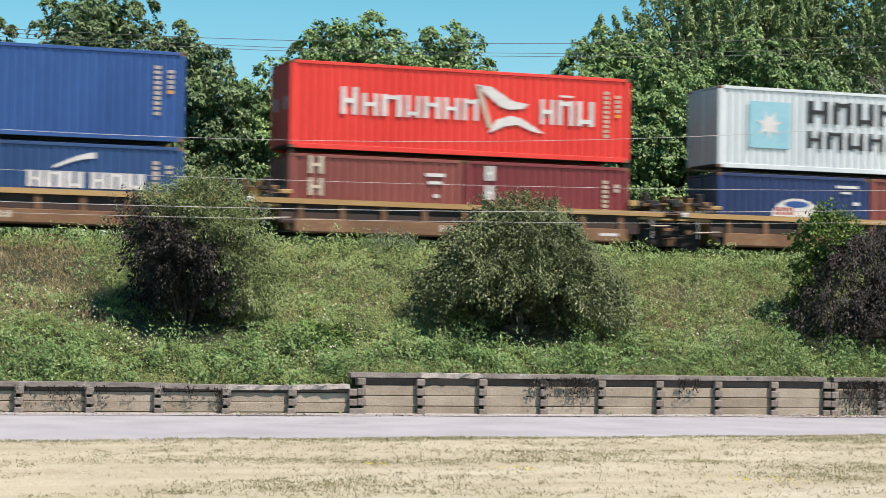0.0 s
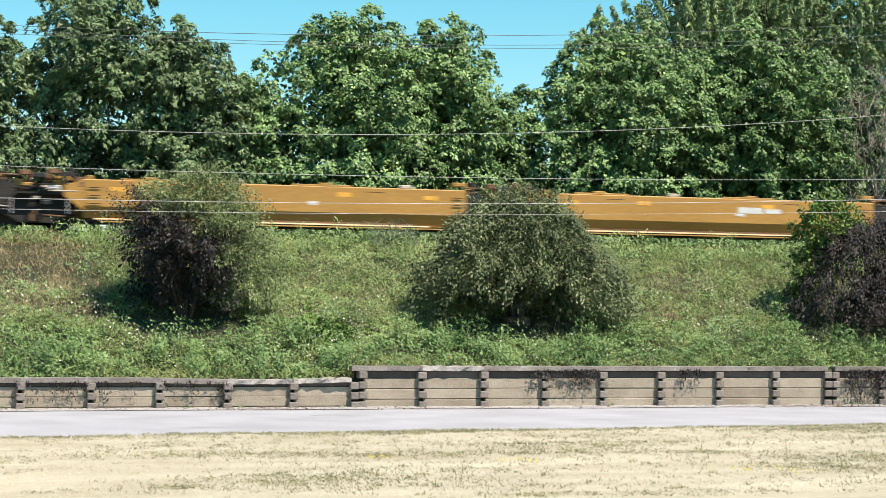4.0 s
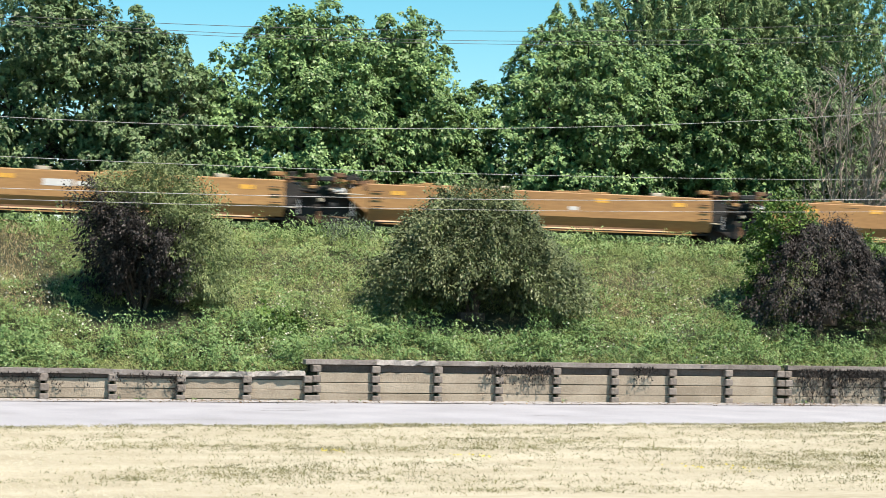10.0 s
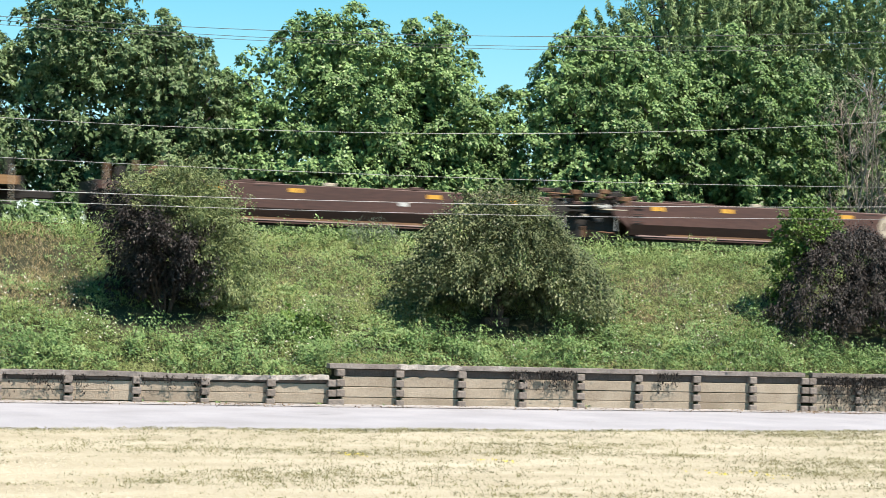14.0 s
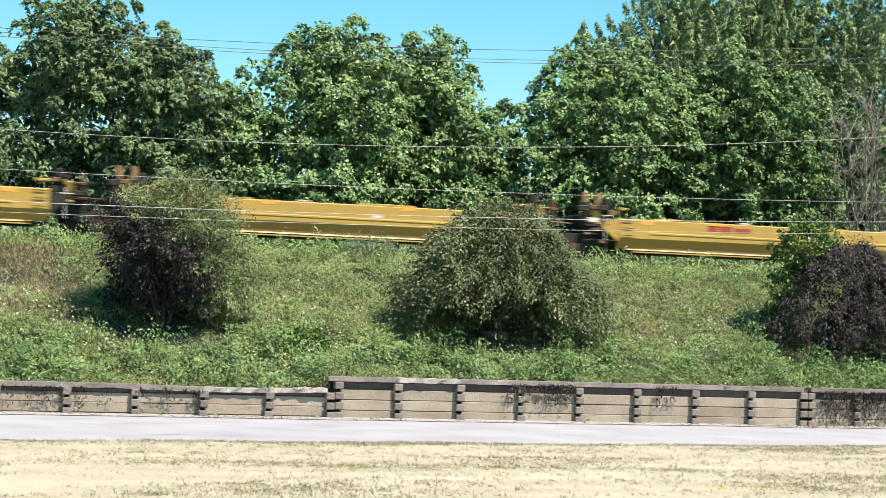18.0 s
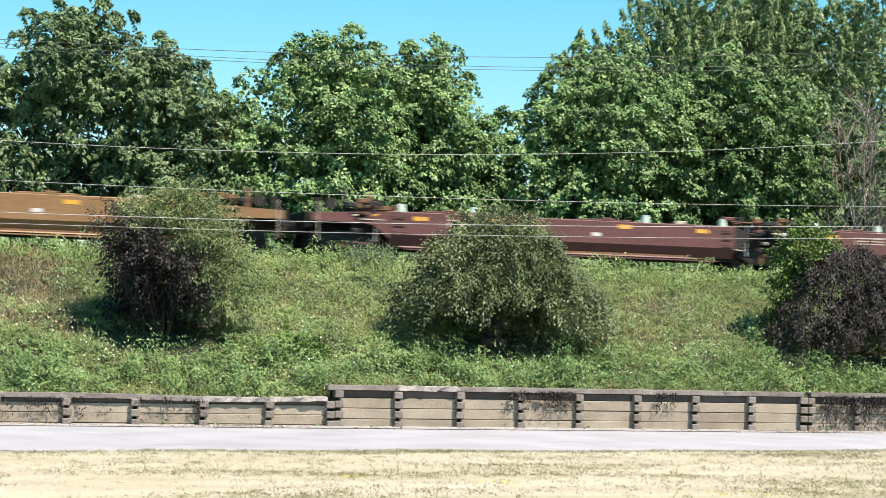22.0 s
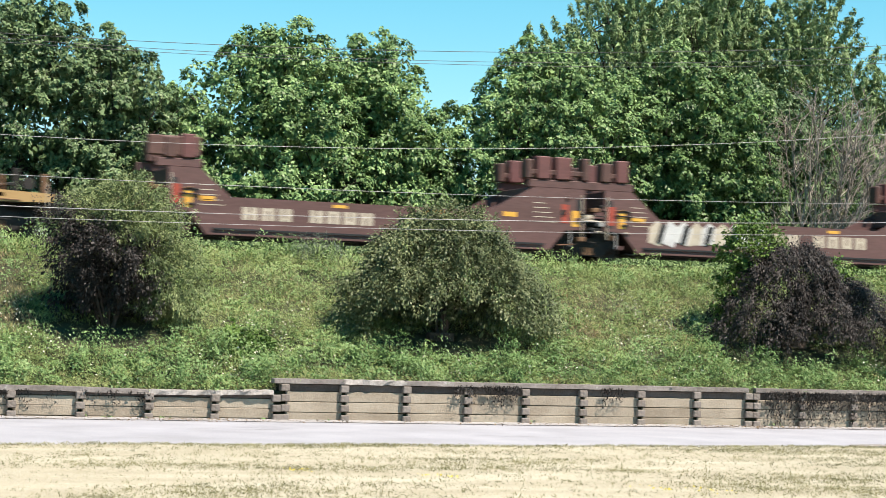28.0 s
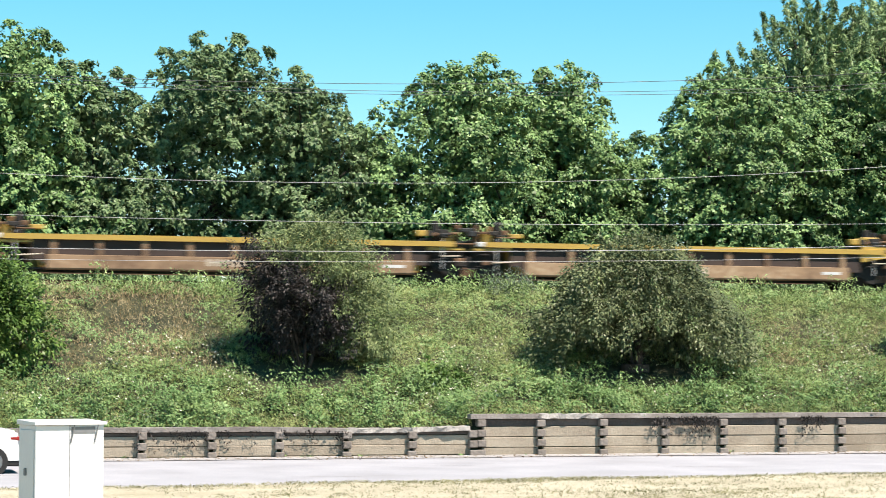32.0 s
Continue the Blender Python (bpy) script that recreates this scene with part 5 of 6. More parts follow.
def unit_of(kind, paint, label, lead=False, top=1.62, lower="rust"):
    """One unit of an articulated well car, about its middle: sides, floor, ends, platforms, trucks and small fittings."""
    root = thing("well_car", label, "well car", "units of the container train")
    y1 = 1.47
    if kind in ("tub", "ledge"):
        for s in (-1, 1):
            bm = bmesh.new()
            side_plate(bm, s, [(y1 - 0.20, 0.30), (y1 - 0.02, 0.72), (y1, 0.76), (y1, top - 0.03), (y1 - 0.03, top), (y1 - 0.20, top), (y1 - 0.20, top - 0.05), (y1 - 0.06, top - 0.07), (y1 - 0.06, 0.76), (y1 - 0.26, 0.32)], -HALF, HALF)
            # the lower corners rise towards the ends
            for v in bm.verts:
                if v.co.z < 0.5 and abs(v.co.x) > HALF - 0.1:
                    v.co.z += 0.10
            part("side", bm, paint, root)
            if kind == "ledge":
                bm = bmesh.new()
                side_plate(bm, s, [(y1, 0.90), (y1 + 0.02, 0.92), (y1 + 0.02, 0.97), (y1, 0.99)], -HALF + 1.2, HALF - 1.2)
                part("ledge", bm, paint, root)
            for x in (-4.3, -1.5, 1.5, 4.3):
                bm = box(bmesh.new(), x - 0.2, x + 0.2, s * (y1 - 0.1) - 0.09, s * (y1 - 0.1) + 0.09, top - 0.01, top + (0.11 if kind == "tub" else 0.06), 0.015)
                part("container_guide", bm, paint if x in (-4.3, 1.5) else "cream", root)
            for x0, x1 in ((-5.2, -3.2), (0.4, 2.4)):
                part("top_rail", box(bmesh.new(), x0, x1, s * (y1 - 0.08) - 0.06, s * (y1 - 0.08) + 0.06, top - 0.01, top + 0.05, 0.01), paint, root)
        grime = [(-5.6, -4.9, 1.34), (-2.9, -2.2, 1.38), (1.9, 2.6, 1.38), (4.9, 5.6, 1.34)]
        for x0, x1, z in grime:
            flat("reflector", "orange_mark", root, -y1, x0, x0 + 0.5, z - 0.09, z + 0.05)
        part("slot", box(bmesh.new(), -4.1, -3.4, -y1 - 0.004, -y1 + 0.003, 1.46, 1.475), "black", root)
        part("slot", box(bmesh.new(), 2.8, 3.5, -y1 - 0.004, -y1 + 0.003, 1.46, 1.475), "black", root)
        flat("data_panel", "white", root, -y1, 0.9, 1.25, 1.0, 1.12)
        for x in (-5.3, -2.6, 0.0, 2.7, 5.3):
            part("seam", box(bmesh.new(), x - 0.02, x + 0.02, -y1 - 0.008, -y1 + 0.003, 0.78, top - 0.04), paint, root)
        for x in (-6.1, 6.1):
            for z in (0.85, 1.1, 1.35):
                part("handhold", cyl(bmesh.new(), (x - 0.2, -y1 - 0.04, z), (x + 0.2, -y1 - 0.04, z), 0.014, 0.014, 6), "steel", root)
        part("bottom_lip", box(bmesh.new(), -HALF + 0.6, HALF - 0.6, -y1 + 0.12, -y1 + 0.21, 0.275, 0.315), paint, root)
        part("stain", box(bmesh.new(), -4.9, 4.6, -y1 + 0.098, -y1 + 0.11, 0.40, 0.46), "rust", root)
    elif kind == "open":
        for s in (-1, 1):
            bm = bmesh.new()
            side_plate(bm, s, [(y1 - 0.22, 1.23), (y1, 1.23), (y1, 1.40), (y1 - 0.22, 1.40)], -HALF - 0.9, HALF + 0.9)
            part("top_chord", bm, paint, root)
            bm = bmesh.new()
            side_plate(bm, s, [(y1 - 0.10, 0.28), (y1 - 0.02, 0.30), (y1, 0.34), (y1, 0.74), (y1 - 0.12, 0.76)], -HALF + 0.5, HALF - 0.5)
            part("bottom_chord", bm, lower, root)
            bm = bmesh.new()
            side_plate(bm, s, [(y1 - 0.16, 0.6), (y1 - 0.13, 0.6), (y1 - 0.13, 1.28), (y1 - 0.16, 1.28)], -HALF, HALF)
            part("web", bm, "web", root, "recessed side web, brown darkened as shade")
            for i in range(9):
                x = -HALF + 0.7 + i * (2 * HALF - 1.4) / 8
                bm = box(bmesh.new(), x - 0.09, x + 0.09, s * (y1 - 0.095) - 0.05, s * (y1 - 0.095) + 0.05, 0.7, 1.28, 0.01)
                part("side_post", bm, lower, root)
        bars("lettering", "cream", root, -y1, -0.9, 0.46, 0.22, [0.42, 0.42, 0.42], 0.12)
        flat("data_panel", "white", root, -y1, 4.9, 5.6, 0.5, 0.6)
    elif kind == "tower":
        for s in (-1, 1):
            bm = bmesh.new()
            pts = [(-7.42, 1.1), (-6.7, 1.05), (-6.1, 0.36), (6.1, 0.36), (6.7, 1.05), (7.42, 1.1), (7.42, 2.5), (5.5, 2.5), (3.75, top), (-5.3, top), (-6.35, 2.5), (-7.42, 2.5)]
            a = [bm.verts.new((x, s * y1, z)) for x, z in pts]
            b = [bm.verts.new((x, s * (y1 - 0.09), z)) for x, z in pts]
            k = len(pts)
            bm.faces.new(a), bm.faces.new(b[::-1])
            for i in range(k):
                bm.faces.new((a[i], b[i], b[(i + 1) % k], a[(i + 1) % k]))
            bmesh.ops.recalc_face_normals(bm, faces=bm.faces)
            part("side", bm, paint, root)
            part("bottom_ledge", box(bmesh.new(), -5.9, 5.9, min(s * y1, s * (y1 + 0.05)), max(s * y1, s * (y1 + 0.05)), 0.52, 0.58), "black", root)
            part("header", box(bmesh.new(), 5.3, 7.83, s * 1.3 - 0.12, s * 1.3 + 0.12, 2.5, 2.78, 0.02), paint, root)
            part("header", box(bmesh.new(), -7.83, -6.3, s * 1.3 - 0.12, s * 1.3 + 0.12, 2.5, 2.78, 0.02), paint, root)
            for x, w in ((-7.35, 0.2), (-6.75, 0.23), (5.3, 0.12), (5.85, 0.26), (6.6, 0.3), (7.45, 0.13)):
                part("corner_guide", box(bmesh.new(), x - w, x + w, s * 1.2 - 0.27, s * 1.2 + 0.27, 2.80, 3.58 - (0.12 if x in (5.3, -7.35) else 0), 0.03), "maroon" if x in (-6.75, 6.6, 5.85) else "brown", root)
            for x0, x1 in ((5.2, 7.55), (-7.5, -6.6)):
                part("guide_beam", box(bmesh.new(), x0, x1, s * 1.2 - 0.2, s * 1.2 + 0.2, 2.95, 3.12, 0.02), "brown", root)
        for x0, x1 in ((5.4, 7.3), (-7.3, -6.4)):
            part("bulkhead", box(bmesh.new(), x0, x1, -y1 + 0.09, y1 - 0.09, 1.9, 2.5, 0.02), paint, root)
        for x in (-6.9, 6.9):
            flat("warning_panel", "red_mark", root, -y1, x - 0.36, x - 0.1, 1.3, 1.95), flat("warning_panel", "orange_mark", root, -y1, x + 0.04, x + 0.3, 1.2, 1.75)
            part("door_gap", box(bmesh.new(), x * 1.045 - 0.1, x * 1.045 + 0.1, -y1 - 0.005, -y1 + 0.02, 1.2, 2.15), "black", root)
            for k in range(5):
                flat("lettering", "cream", root, -y1, x * 0.86 - 0.45, x * 0.86 + 0.1 * k, 1.95 - 0.16 * k, 1.975 - 0.16 * k)
            part("grab_rail", cyl(bmesh.new(), (x * 1.06, -y1 - 0.03, 0.8), (x * 1.06, -y1 - 0.03, 2.3), 0.02, 0.02, 6), "cream", root)
        for x in (-6.1, 4.6):
            flat("reflector", "orange_mark", root, -y1, x - 0.25, x + 0.25, 1.44, 1.6)
        flat("reflector", "orange_mark", root, -y1, -1.8, -1.3, 1.42, 1.52), flat("reflector", "orange_mark", root, -y1, 1.6, 2.1, 1.42, 1.52)
    part("floor", box(bmesh.new(), -HALF, HALF, -1.2, 1.2, 0.30, 0.36), "steel", root)
    for e in (-1, 1):
        # slanting end wall of the well and the platform over the truck
        bm = bmesh.new()
        pts = [(HALF - 0.35, 0.36), (HALF + 0.05, 1.18), (HALF + 0.05, 1.26), (HALF - 0.42, 0.40)]
        extrude(bm, pts, -1.25, 1.25)
        bmesh.ops.transform(bm, matrix=Matrix(((0, e, 0, 0), (1, 0, 0, 0), (0, 0, 1, 0), (0, 0, 0, 1))), verts=bm.verts)
        bmesh.ops.recalc_face_normals(bm, faces=bm.faces)
        part("end_wall", bm, paint, root)
        reach = PITCH / 2 - 0.03
        bm = bmesh.new()
        box(bm, min(e * HALF, e * reach), max(e * HALF, e * reach), -0.55, 0.55, 0.86, 1.12)
        part("draft_sill", bm, "steel", root)
        bm = bmesh.new()
        box(bm, min(e * HALF, e * (reach - 0.15)), max(e * HALF, e * (reach - 0.15)), -1.38, 1.38, 1.12, 1.2)
        part("end_platform", bm, "steel" if kind != "open" else paint, root)
        if kind in ("tub", "ledge"):
            for s in (-1, 1):
                bm = bmesh.new()
                x0 = e * HALF
                v = [(x0, 0.62), (x0 + e * 0.62, 1.08), (x0 + e * 0.62, top - 0.22), (x0, top)]
                a = [bm.verts.new((x, s * (y1 - 0.03), z)) for x, z in v]
                b = [bm.verts.new((x, s * (y1 - 0.10), z)) for x, z in v]
                bm.faces.new(a), bm.faces.new(b[::-1])
                for i in range(4):
                    bm.faces.new((a[i], b[i], b[(i + 1) % 4], a[(i + 1) % 4]))
                bmesh.ops.recalc_face_normals(bm, faces=bm.faces)
                part("gusset", bm, "steel" if e > 0 else paint, root)
        for i, (dx, h, w) in enumerate(((0.35, 0.72, 0.2), (0.75, 0.40, 0.34), (1.1, 0.62, 0.10))):
            if kind == "tower":
                continue
            h2 = h * (1.0 if kind == "tub" else 1.25)
            part("end_fitting", box(bmesh.new(), e * (HALF + dx) - w / 2, e * (HALF + dx) + w / 2, -1.22, -0.9 if i != 1 else -0.3, 1.19, 1.19 + h2, 0.02), ("steel", paint, "rust")[i], root)
        if kind in ("ledge", "open") and e < 0:
            for dx in (0.55, 1.05):
                part("stanchion", box(bmesh.new(), -HALF - dx - 0.09, -HALF - dx + 0.09, -0.9, -0.72, 1.19, 2.3 if kind == "ledge" else 1.95, 0.01), "tan", root)
        # loose fittings round the joint: pipes, steps, valves and brackets
        rng = random.Random(("tub", "ledge", "open", "tower").index(kind) * 7 + (e > 0))
        face = -1.52 if kind == "tower" else -1.45
        roof = 2.2 if kind == "tower" else 1.72
        for i in range(12):
            x, z = e * (HALF + rng.uniform(0.05, 1.35)), rng.uniform(0.45, roof)
            w, h = rng.uniform(0.06, 0.3), rng.uniform(0.04, 0.2)
            if i % 3 == 0:
                part("brake_pipe", cyl(bmesh.new(), (x - w * 1.6, face + 0.02, z), (x + w * 1.6, face + 0.02, z + rng.uniform(-0.06, 0.06)), 0.022, 0.022, 6), ("steel", "rust", "cream")[i % 4 % 3], root)
            else:
                part(("bracket", "step", "valve")[i % 3], box(bmesh.new(), x - w / 2, x + w / 2, face, -1.2, z, z + h, 0.012), ("rust", "steel", paint if lower == "dust" else "steel", "steel", "rust", "cream" if lower == "dust" else "black", "steel", "black")[i % 8], root)
        if kind != "tower":
            for i in range(5):
                x, w = e * (HALF - 0.2 + 0.38 * i), rng.uniform(0.16, 0.5)
                z = 1.62 + rng.uniform(-0.1, 0.16)
                part("top_fitting", box(bmesh.new(), x - w / 2, x + w / 2, -1.4, -1.05, z, z + rng.uniform(0.06, 0.2), 0.015), (paint, "rust", "steel", "rust", "black")[i], root)
        part("ladder_rail", cyl(bmesh.new(), (e * (HALF + 0.5), -1.4, 0.5), (e * (HALF + 0.5), -1.4, 1.5), 0.018, 0.018, 6), "white", root)
        part("brake_box", box(bmesh.new(), e * (HALF + 0.95) - 0.2, e * (HALF + 0.95) + 0.2, -1.42, -1.2, 1.24, 1.40, 0.02), "white" if e < 0 else "steel", root)
        part("end_screen", box(bmesh.new(), e * (HALF + 0.72) - 0.5, e * (HALF + 0.72) + 0.5, -1.0, -0.94, 0.6, 1.12), "steel", root)
        part("brake_gear", box(bmesh.new(), e * (HALF + 0.6) - 0.45, e * (HALF + 0.6) + 0.45, -1.1, 1.1, 1.2, 1.55, 0.04), "steel", root)
    add_truck(root, -PITCH / 2)
    if lead:
        add_truck(root, PITCH / 2 - 0.4)
        part("coupler", box(bmesh.new(), PITCH / 2 - 0.2, PITCH / 2 + 2.6, -0.14, 0.14, 0.78, 1.02, 0.03), "steel", root)
    return root


def end_section(root, e, paint, seed):
    """The outer end of a car: side sills over the truck, deck, posts, brake wheel and gear. e: which way it faces."""
    rng = random.Random(seed)
    at = lambda a, b: (min(e * (HALF + a), e * (HALF + b)), max(e * (HALF + a), e * (HALF + b)))
    for s in (-1, 1):
        bm = bmesh.new()
        v = [(0.04, 0.95), (0.9, 1.10), (2.7, 1.13), (2.7, 1.40), (1.3, 1.46), (0.04, 1.52)]
        a = [bm.verts.new((e * (HALF + x), s * 1.42, z)) for x, z in v]
        b = [bm.verts.new((e * (HALF + x), s * 1.34, z)) for x, z in v]
        bm.faces.new(a), bm.faces.new(b[::-1])
        for i in range(len(v)):
            bm.faces.new((a[i], b[i], b[(i + 1) % len(v)], a[(i + 1) % len(v)]))
        bmesh.ops.recalc_face_normals(bm, faces=bm.faces)
        part("end_sill", bm, paint, root)
    part("end_deck", box(bmesh.new(), *at(0.1, 2.66), -1.33, 1.33, 1.22, 1.28), "steel", root)
    part("draft_gear", box(bmesh.new(), *at(0.2, 3.1), -0.32, 0.32, 0.72, 1.1, 0.03), "steel", root)
    part("end_beam", box(bmesh.new(), *at(2.62, 2.86), -1.3, 1.3, 0.9, 1.42, 0.02), "steel", root)
    for x, h in ((0.55, rng.uniform(1.9, 2.2)), (1.45, rng.uniform(2.0, 2.35)), (2.35, rng.uniform(1.8, 2.1))):
        part("end_post", box(bmesh.new(), *at(x, x + rng.uniform(0.1, 0.2)), -1.2, -1.02, 1.27, h, 0.015), rng.choice(("steel", "rust", paint)), root)
    part("brake_wheel", cyl(bmesh.new(), (e * (HALF + 1.95), -1.12, 1.72), (e * (HALF + 1.95), -1.05, 1.72), 0.2, 0.2, 16), "steel", root)
    part("brake_cylinder", cyl(bmesh.new(), (e * (HALF + 0.7), -1.0, 1.46), (e * (HALF + 1.35), -1.0, 1.46), 0.15, 0.15, 12), "steel", root)
    part("valve_box", box(bmesh.new(), *at(0.15, 0.75), -1.25, -0.7, 1.28, rng.uniform(1.6, 1.85), 0.03), rng.choice(("steel", paint)), root)
    flat("reflector", "orange_mark", root, -1.42, at(0.25, 0.6)[0], at(0.25, 0.6)[1], 1.28, 1.42)
    part("end_step", box(bmesh.new(), *at(2.3, 2.62), -1.44, -1.2, 0.5, 0.56), "steel", root)
    part("grab_iron", cyl(bmesh.new(), (e * (HALF + 2.5), -1.45, 0.55), (e * (HALF + 2.5), -1.45, 1.75), 0.018, 0.018, 6), "cream", root)


def roll(ob, s):
    ROLLING.append((ob, s))
    return ob


def build_units():
    cars = [
        # kind, paint, height of the sides, label, middles of the units
        ("open", "sand", 1.40, "articulated well car unit with open yellow-topped sides", (40.7, 25.1, 9.4, -6.2, -21.9)),
        ("tub", "yellow", 1.62, "empty smooth-sided yellow well car unit", (-41.3, -57.1, -72.9, -88.5, -104.1)),
        ("tub", "orange", 1.60, "empty dusty orange well car unit", (-124.4, -140.1, -155.8, -171.5, -187.2)),
        ("tub", "orange", 1.60, "empty dusty orange well car unit", (-206.9, -222.6, -238.4, -254.1, -269.8)),
        ("tub", "brown", 1.55, "empty red-brown well car unit", (-289.9, -305.7, -321.3, -336.9, -352.7)),
        ("tub", "tan", 1.55, "empty tan well car unit with spray-painted sides", (-373.5, -389.2)),
        ("ledge", "bright", 1.42, "empty bright yellow well car unit", (-413.0, -428.7, -444.5, -460.8, -477.0)),
        ("tub", "maroon", 1.54, "empty faded maroon well car unit", (-496.9, -512.5, -528.4, -544.3, -560.0)),
        ("tub", "tan", 1.58, "empty faded tan well car unit", (-579.2, -595.1, -611.2, -627.2, -643.1)),
        ("tower", "oxide", 1.60, "empty red-brown well car unit with raised end towers", (-662.9, -678.6, -694.4, -710.0, -725.6)),
        ("ledge", "sand", 1.60, "empty sandy yellow well car unit", (-745.8, -761.5, -777.1, -792.7, -808.4)),
        ("open", "bright", 1.40, "empty well car unit with open yellow-topped sides", (-828.6, -844.3, -860.0, -875.7)),
    ]
    out = {}
    for kind, paint, top, label, mids in cars:
        lower = ("rust" if "empty" not in label else "tan_rust") if kind == "open" else "dust"
        lead = unit_of(kind, paint, label, True, top, lower)
        roll(lead, mids[0])
        out[mids[0]] = lead
        if len(mids) > 1:
            plain = unit_of(kind, paint, label, False, top, lower)
            roll(plain, mids[1])
            out[mids[1]] = plain
            for s in mids[2:]:
                out[s] = roll(copy_thing(plain, pose(0, 0, 0)), s)
        end_section(lead, 1, paint, int(-mids[0]) + 900)
        if mids[-1] > -870:
            end_section(out[mids[-1]], -1, paint, int(-mids[-1]) + 900)
    return out


def disc(name, material, parent, y, x, z, r):
    bm = cyl(bmesh.new(), (x, y - 0.006, z), (x, y + 0.004, z), r, r, 24)
    return part(name, bm, material, parent)


def build_marks(u):
    """Painted marks that set single units apart."""
    y = -1.47
    rng = random.Random(3)
    for s in (-124.4, -140.1, -155.8, -171.5):
        bars("emblem", "red_mark", u[s], y, -0.5, 0.98, 0.42, [0.42, 0.42, 0.42], 0.16, stroke=0.3)
    for s in (-777.1, -792.7, -761.5):
        bars("emblem", "red_mark", u[s], y, 0.9, 1.02, 0.42, [0.42, 0.42, 0.42], 0.16, stroke=0.3)
    for s in (-745.8, -808.4):
        flat("data_panel", "black", u[s], y, -1.3, 1.5, 1.16, 1.40)
        bars("lettering", "white", u[s], y - 0.008, -1.2, 1.21, 0.14, [0.16] * 8, 0.14, solid=True)
    for s, x in ((-289.9, -3.5), (-305.7, 4.0), (-321.3, 3.8), (-336.9, 3.9), (-352.7, 3.8)):
        disc("emblem", "cream", u[s], y, x, 1.06, 0.42)
        bars("emblem_bars", "brown", u[s], y - 0.008, x - 0.2, 0.92, 0.28, [0.09, 0.09], 0.12, solid=True)
        for k in range(3):
            flat("lettering", "cream", u[s], y, x + 0.7, x + 1.5, 1.18 - k * 0.11, 1.22 - k * 0.11)
    flat("graffiti", "white", u[-187.2], y, 1.9, 3.9, 0.8, 1.55)
    flat("graffiti_stroke", "red_mark", u[-187.2], y - 0.008, 2.2, 2.5, 0.95, 1.2)
    g = u[-373.5]
    flat("graffiti", "mint", g, y, -2.1, 6.3, 0.80, 1.5)
    for x0, x1, m in ((-1.9, -1.2, "green_mark"), (1.5, 2.9, "green_mark"), (5.6, 6.2, "blue_mark"), (-0.6, 0.2, "green_mark")):
        flat("graffiti_field", m, g, y - 0.008, x0, x1, 0.82, 1.46)
    for x0 in (2.9, 3.8, 4.7, 0.3):
        flat("graffiti_letter", "black", g, y - 0.016, x0, x0 + 0.74, 0.82, 1.46)
        flat("graffiti_stroke", "mint", g, y - 0.024, x0 + 0.26, x0 + 0.48, 0.96, 1.08)
        flat("graffiti_stroke", "mint", g, y - 0.024, x0 + 0.26, x0 + 0.48, 1.22, 1.34)
    for s, x in ((-662.9, 0.1), (-678.6, 0.1), (-694.4, -1.6), (-710.0, -1.3), (-725.6, -4.9)):
        bars("lettering", "cream", u[s], y, x, 0.88, 0.42, [0.52, 0.44, 0.44, -0.5, 0.46, 0.44, 0.44, 0.44], 0.14, stroke=0.42)
    part("guide_beam", box(bmesh.new(), -8.1, -6.35, -1.42, -1.1, 2.86, 3.5, 0.03), "brown", u[-725.6], "dark crossbeam over the end tower")
    g = u[-710.0]
    for i in range(9):
        x = -5.7 + i * 0.52
        shape("graffiti", rng.choice(("white", "cream", "mint", "white")), g, y - 0.006 * (i % 3), [(x, 0.66 + rng.uniform(0, 0.2)), (x + 0.5, 0.62 + rng.uniform(0, 0.2)), (x + 0.72, 1.3), (x + 0.35, 1.56), (x + 0.05, 1.3)])
    for i in range(5):
        x = -5.4 + i * 0.95
        shape("graffiti_letter", "black", g, y - 0.022, [(x, 0.8), (x + 0.22, 0.75), (x + 0.42, 1.4), (x + 0.2, 1.45)])
    # pale cone guides and lettering on the maroon units
    for s in (-496.9, -512.5, -528.4, -544.3, -560.0):
        for x in (-6.0, -3.4, 3.0, 6.0):
            part("cone_guide", cyl(bmesh.new(), (x, -1.3, 1.5), (x, -1.3, 1.80), 0.17, 0.10, 10), "mint", u[s], "pale cone-shaped guide")
        for k in range(3):
            flat("lettering", "cream", u[s], y, -4.4, -3.2, 1.3 - k * 0.1, 1.335 - k * 0.1)
    for s in (-512.5, -544.3):
        flat("lettering", "cream", u[s], y, 1.0, 3.8, 0.95, 1.02), flat("lettering", "cream", u[s], y, 0.8, 3.2, 1.12, 1.19)
    # reddish and pale scrawls on the yellow and tan units
    for s, x, m in ((-444.5, -3.0, "red_mark"), (-428.7, 2.0, "red_mark"), (-611.2, 1.0, "maroon"), (-627.2, -2.0, "maroon"), (-595.1, -4.6, "white"), (-643.1, 0.2, "white"), (-254.1, -1.5, "white"), (-72.9, 1.0, "white"), (-57.1, 0.3, "white")):
        flat("spray_mark", m, u[s], y, x, x + 0.95, 1.1, 1.32)
        flat("spray_mark", m, u[s], y, x + 1.05, x + 1.7, 1.12, 1.28)


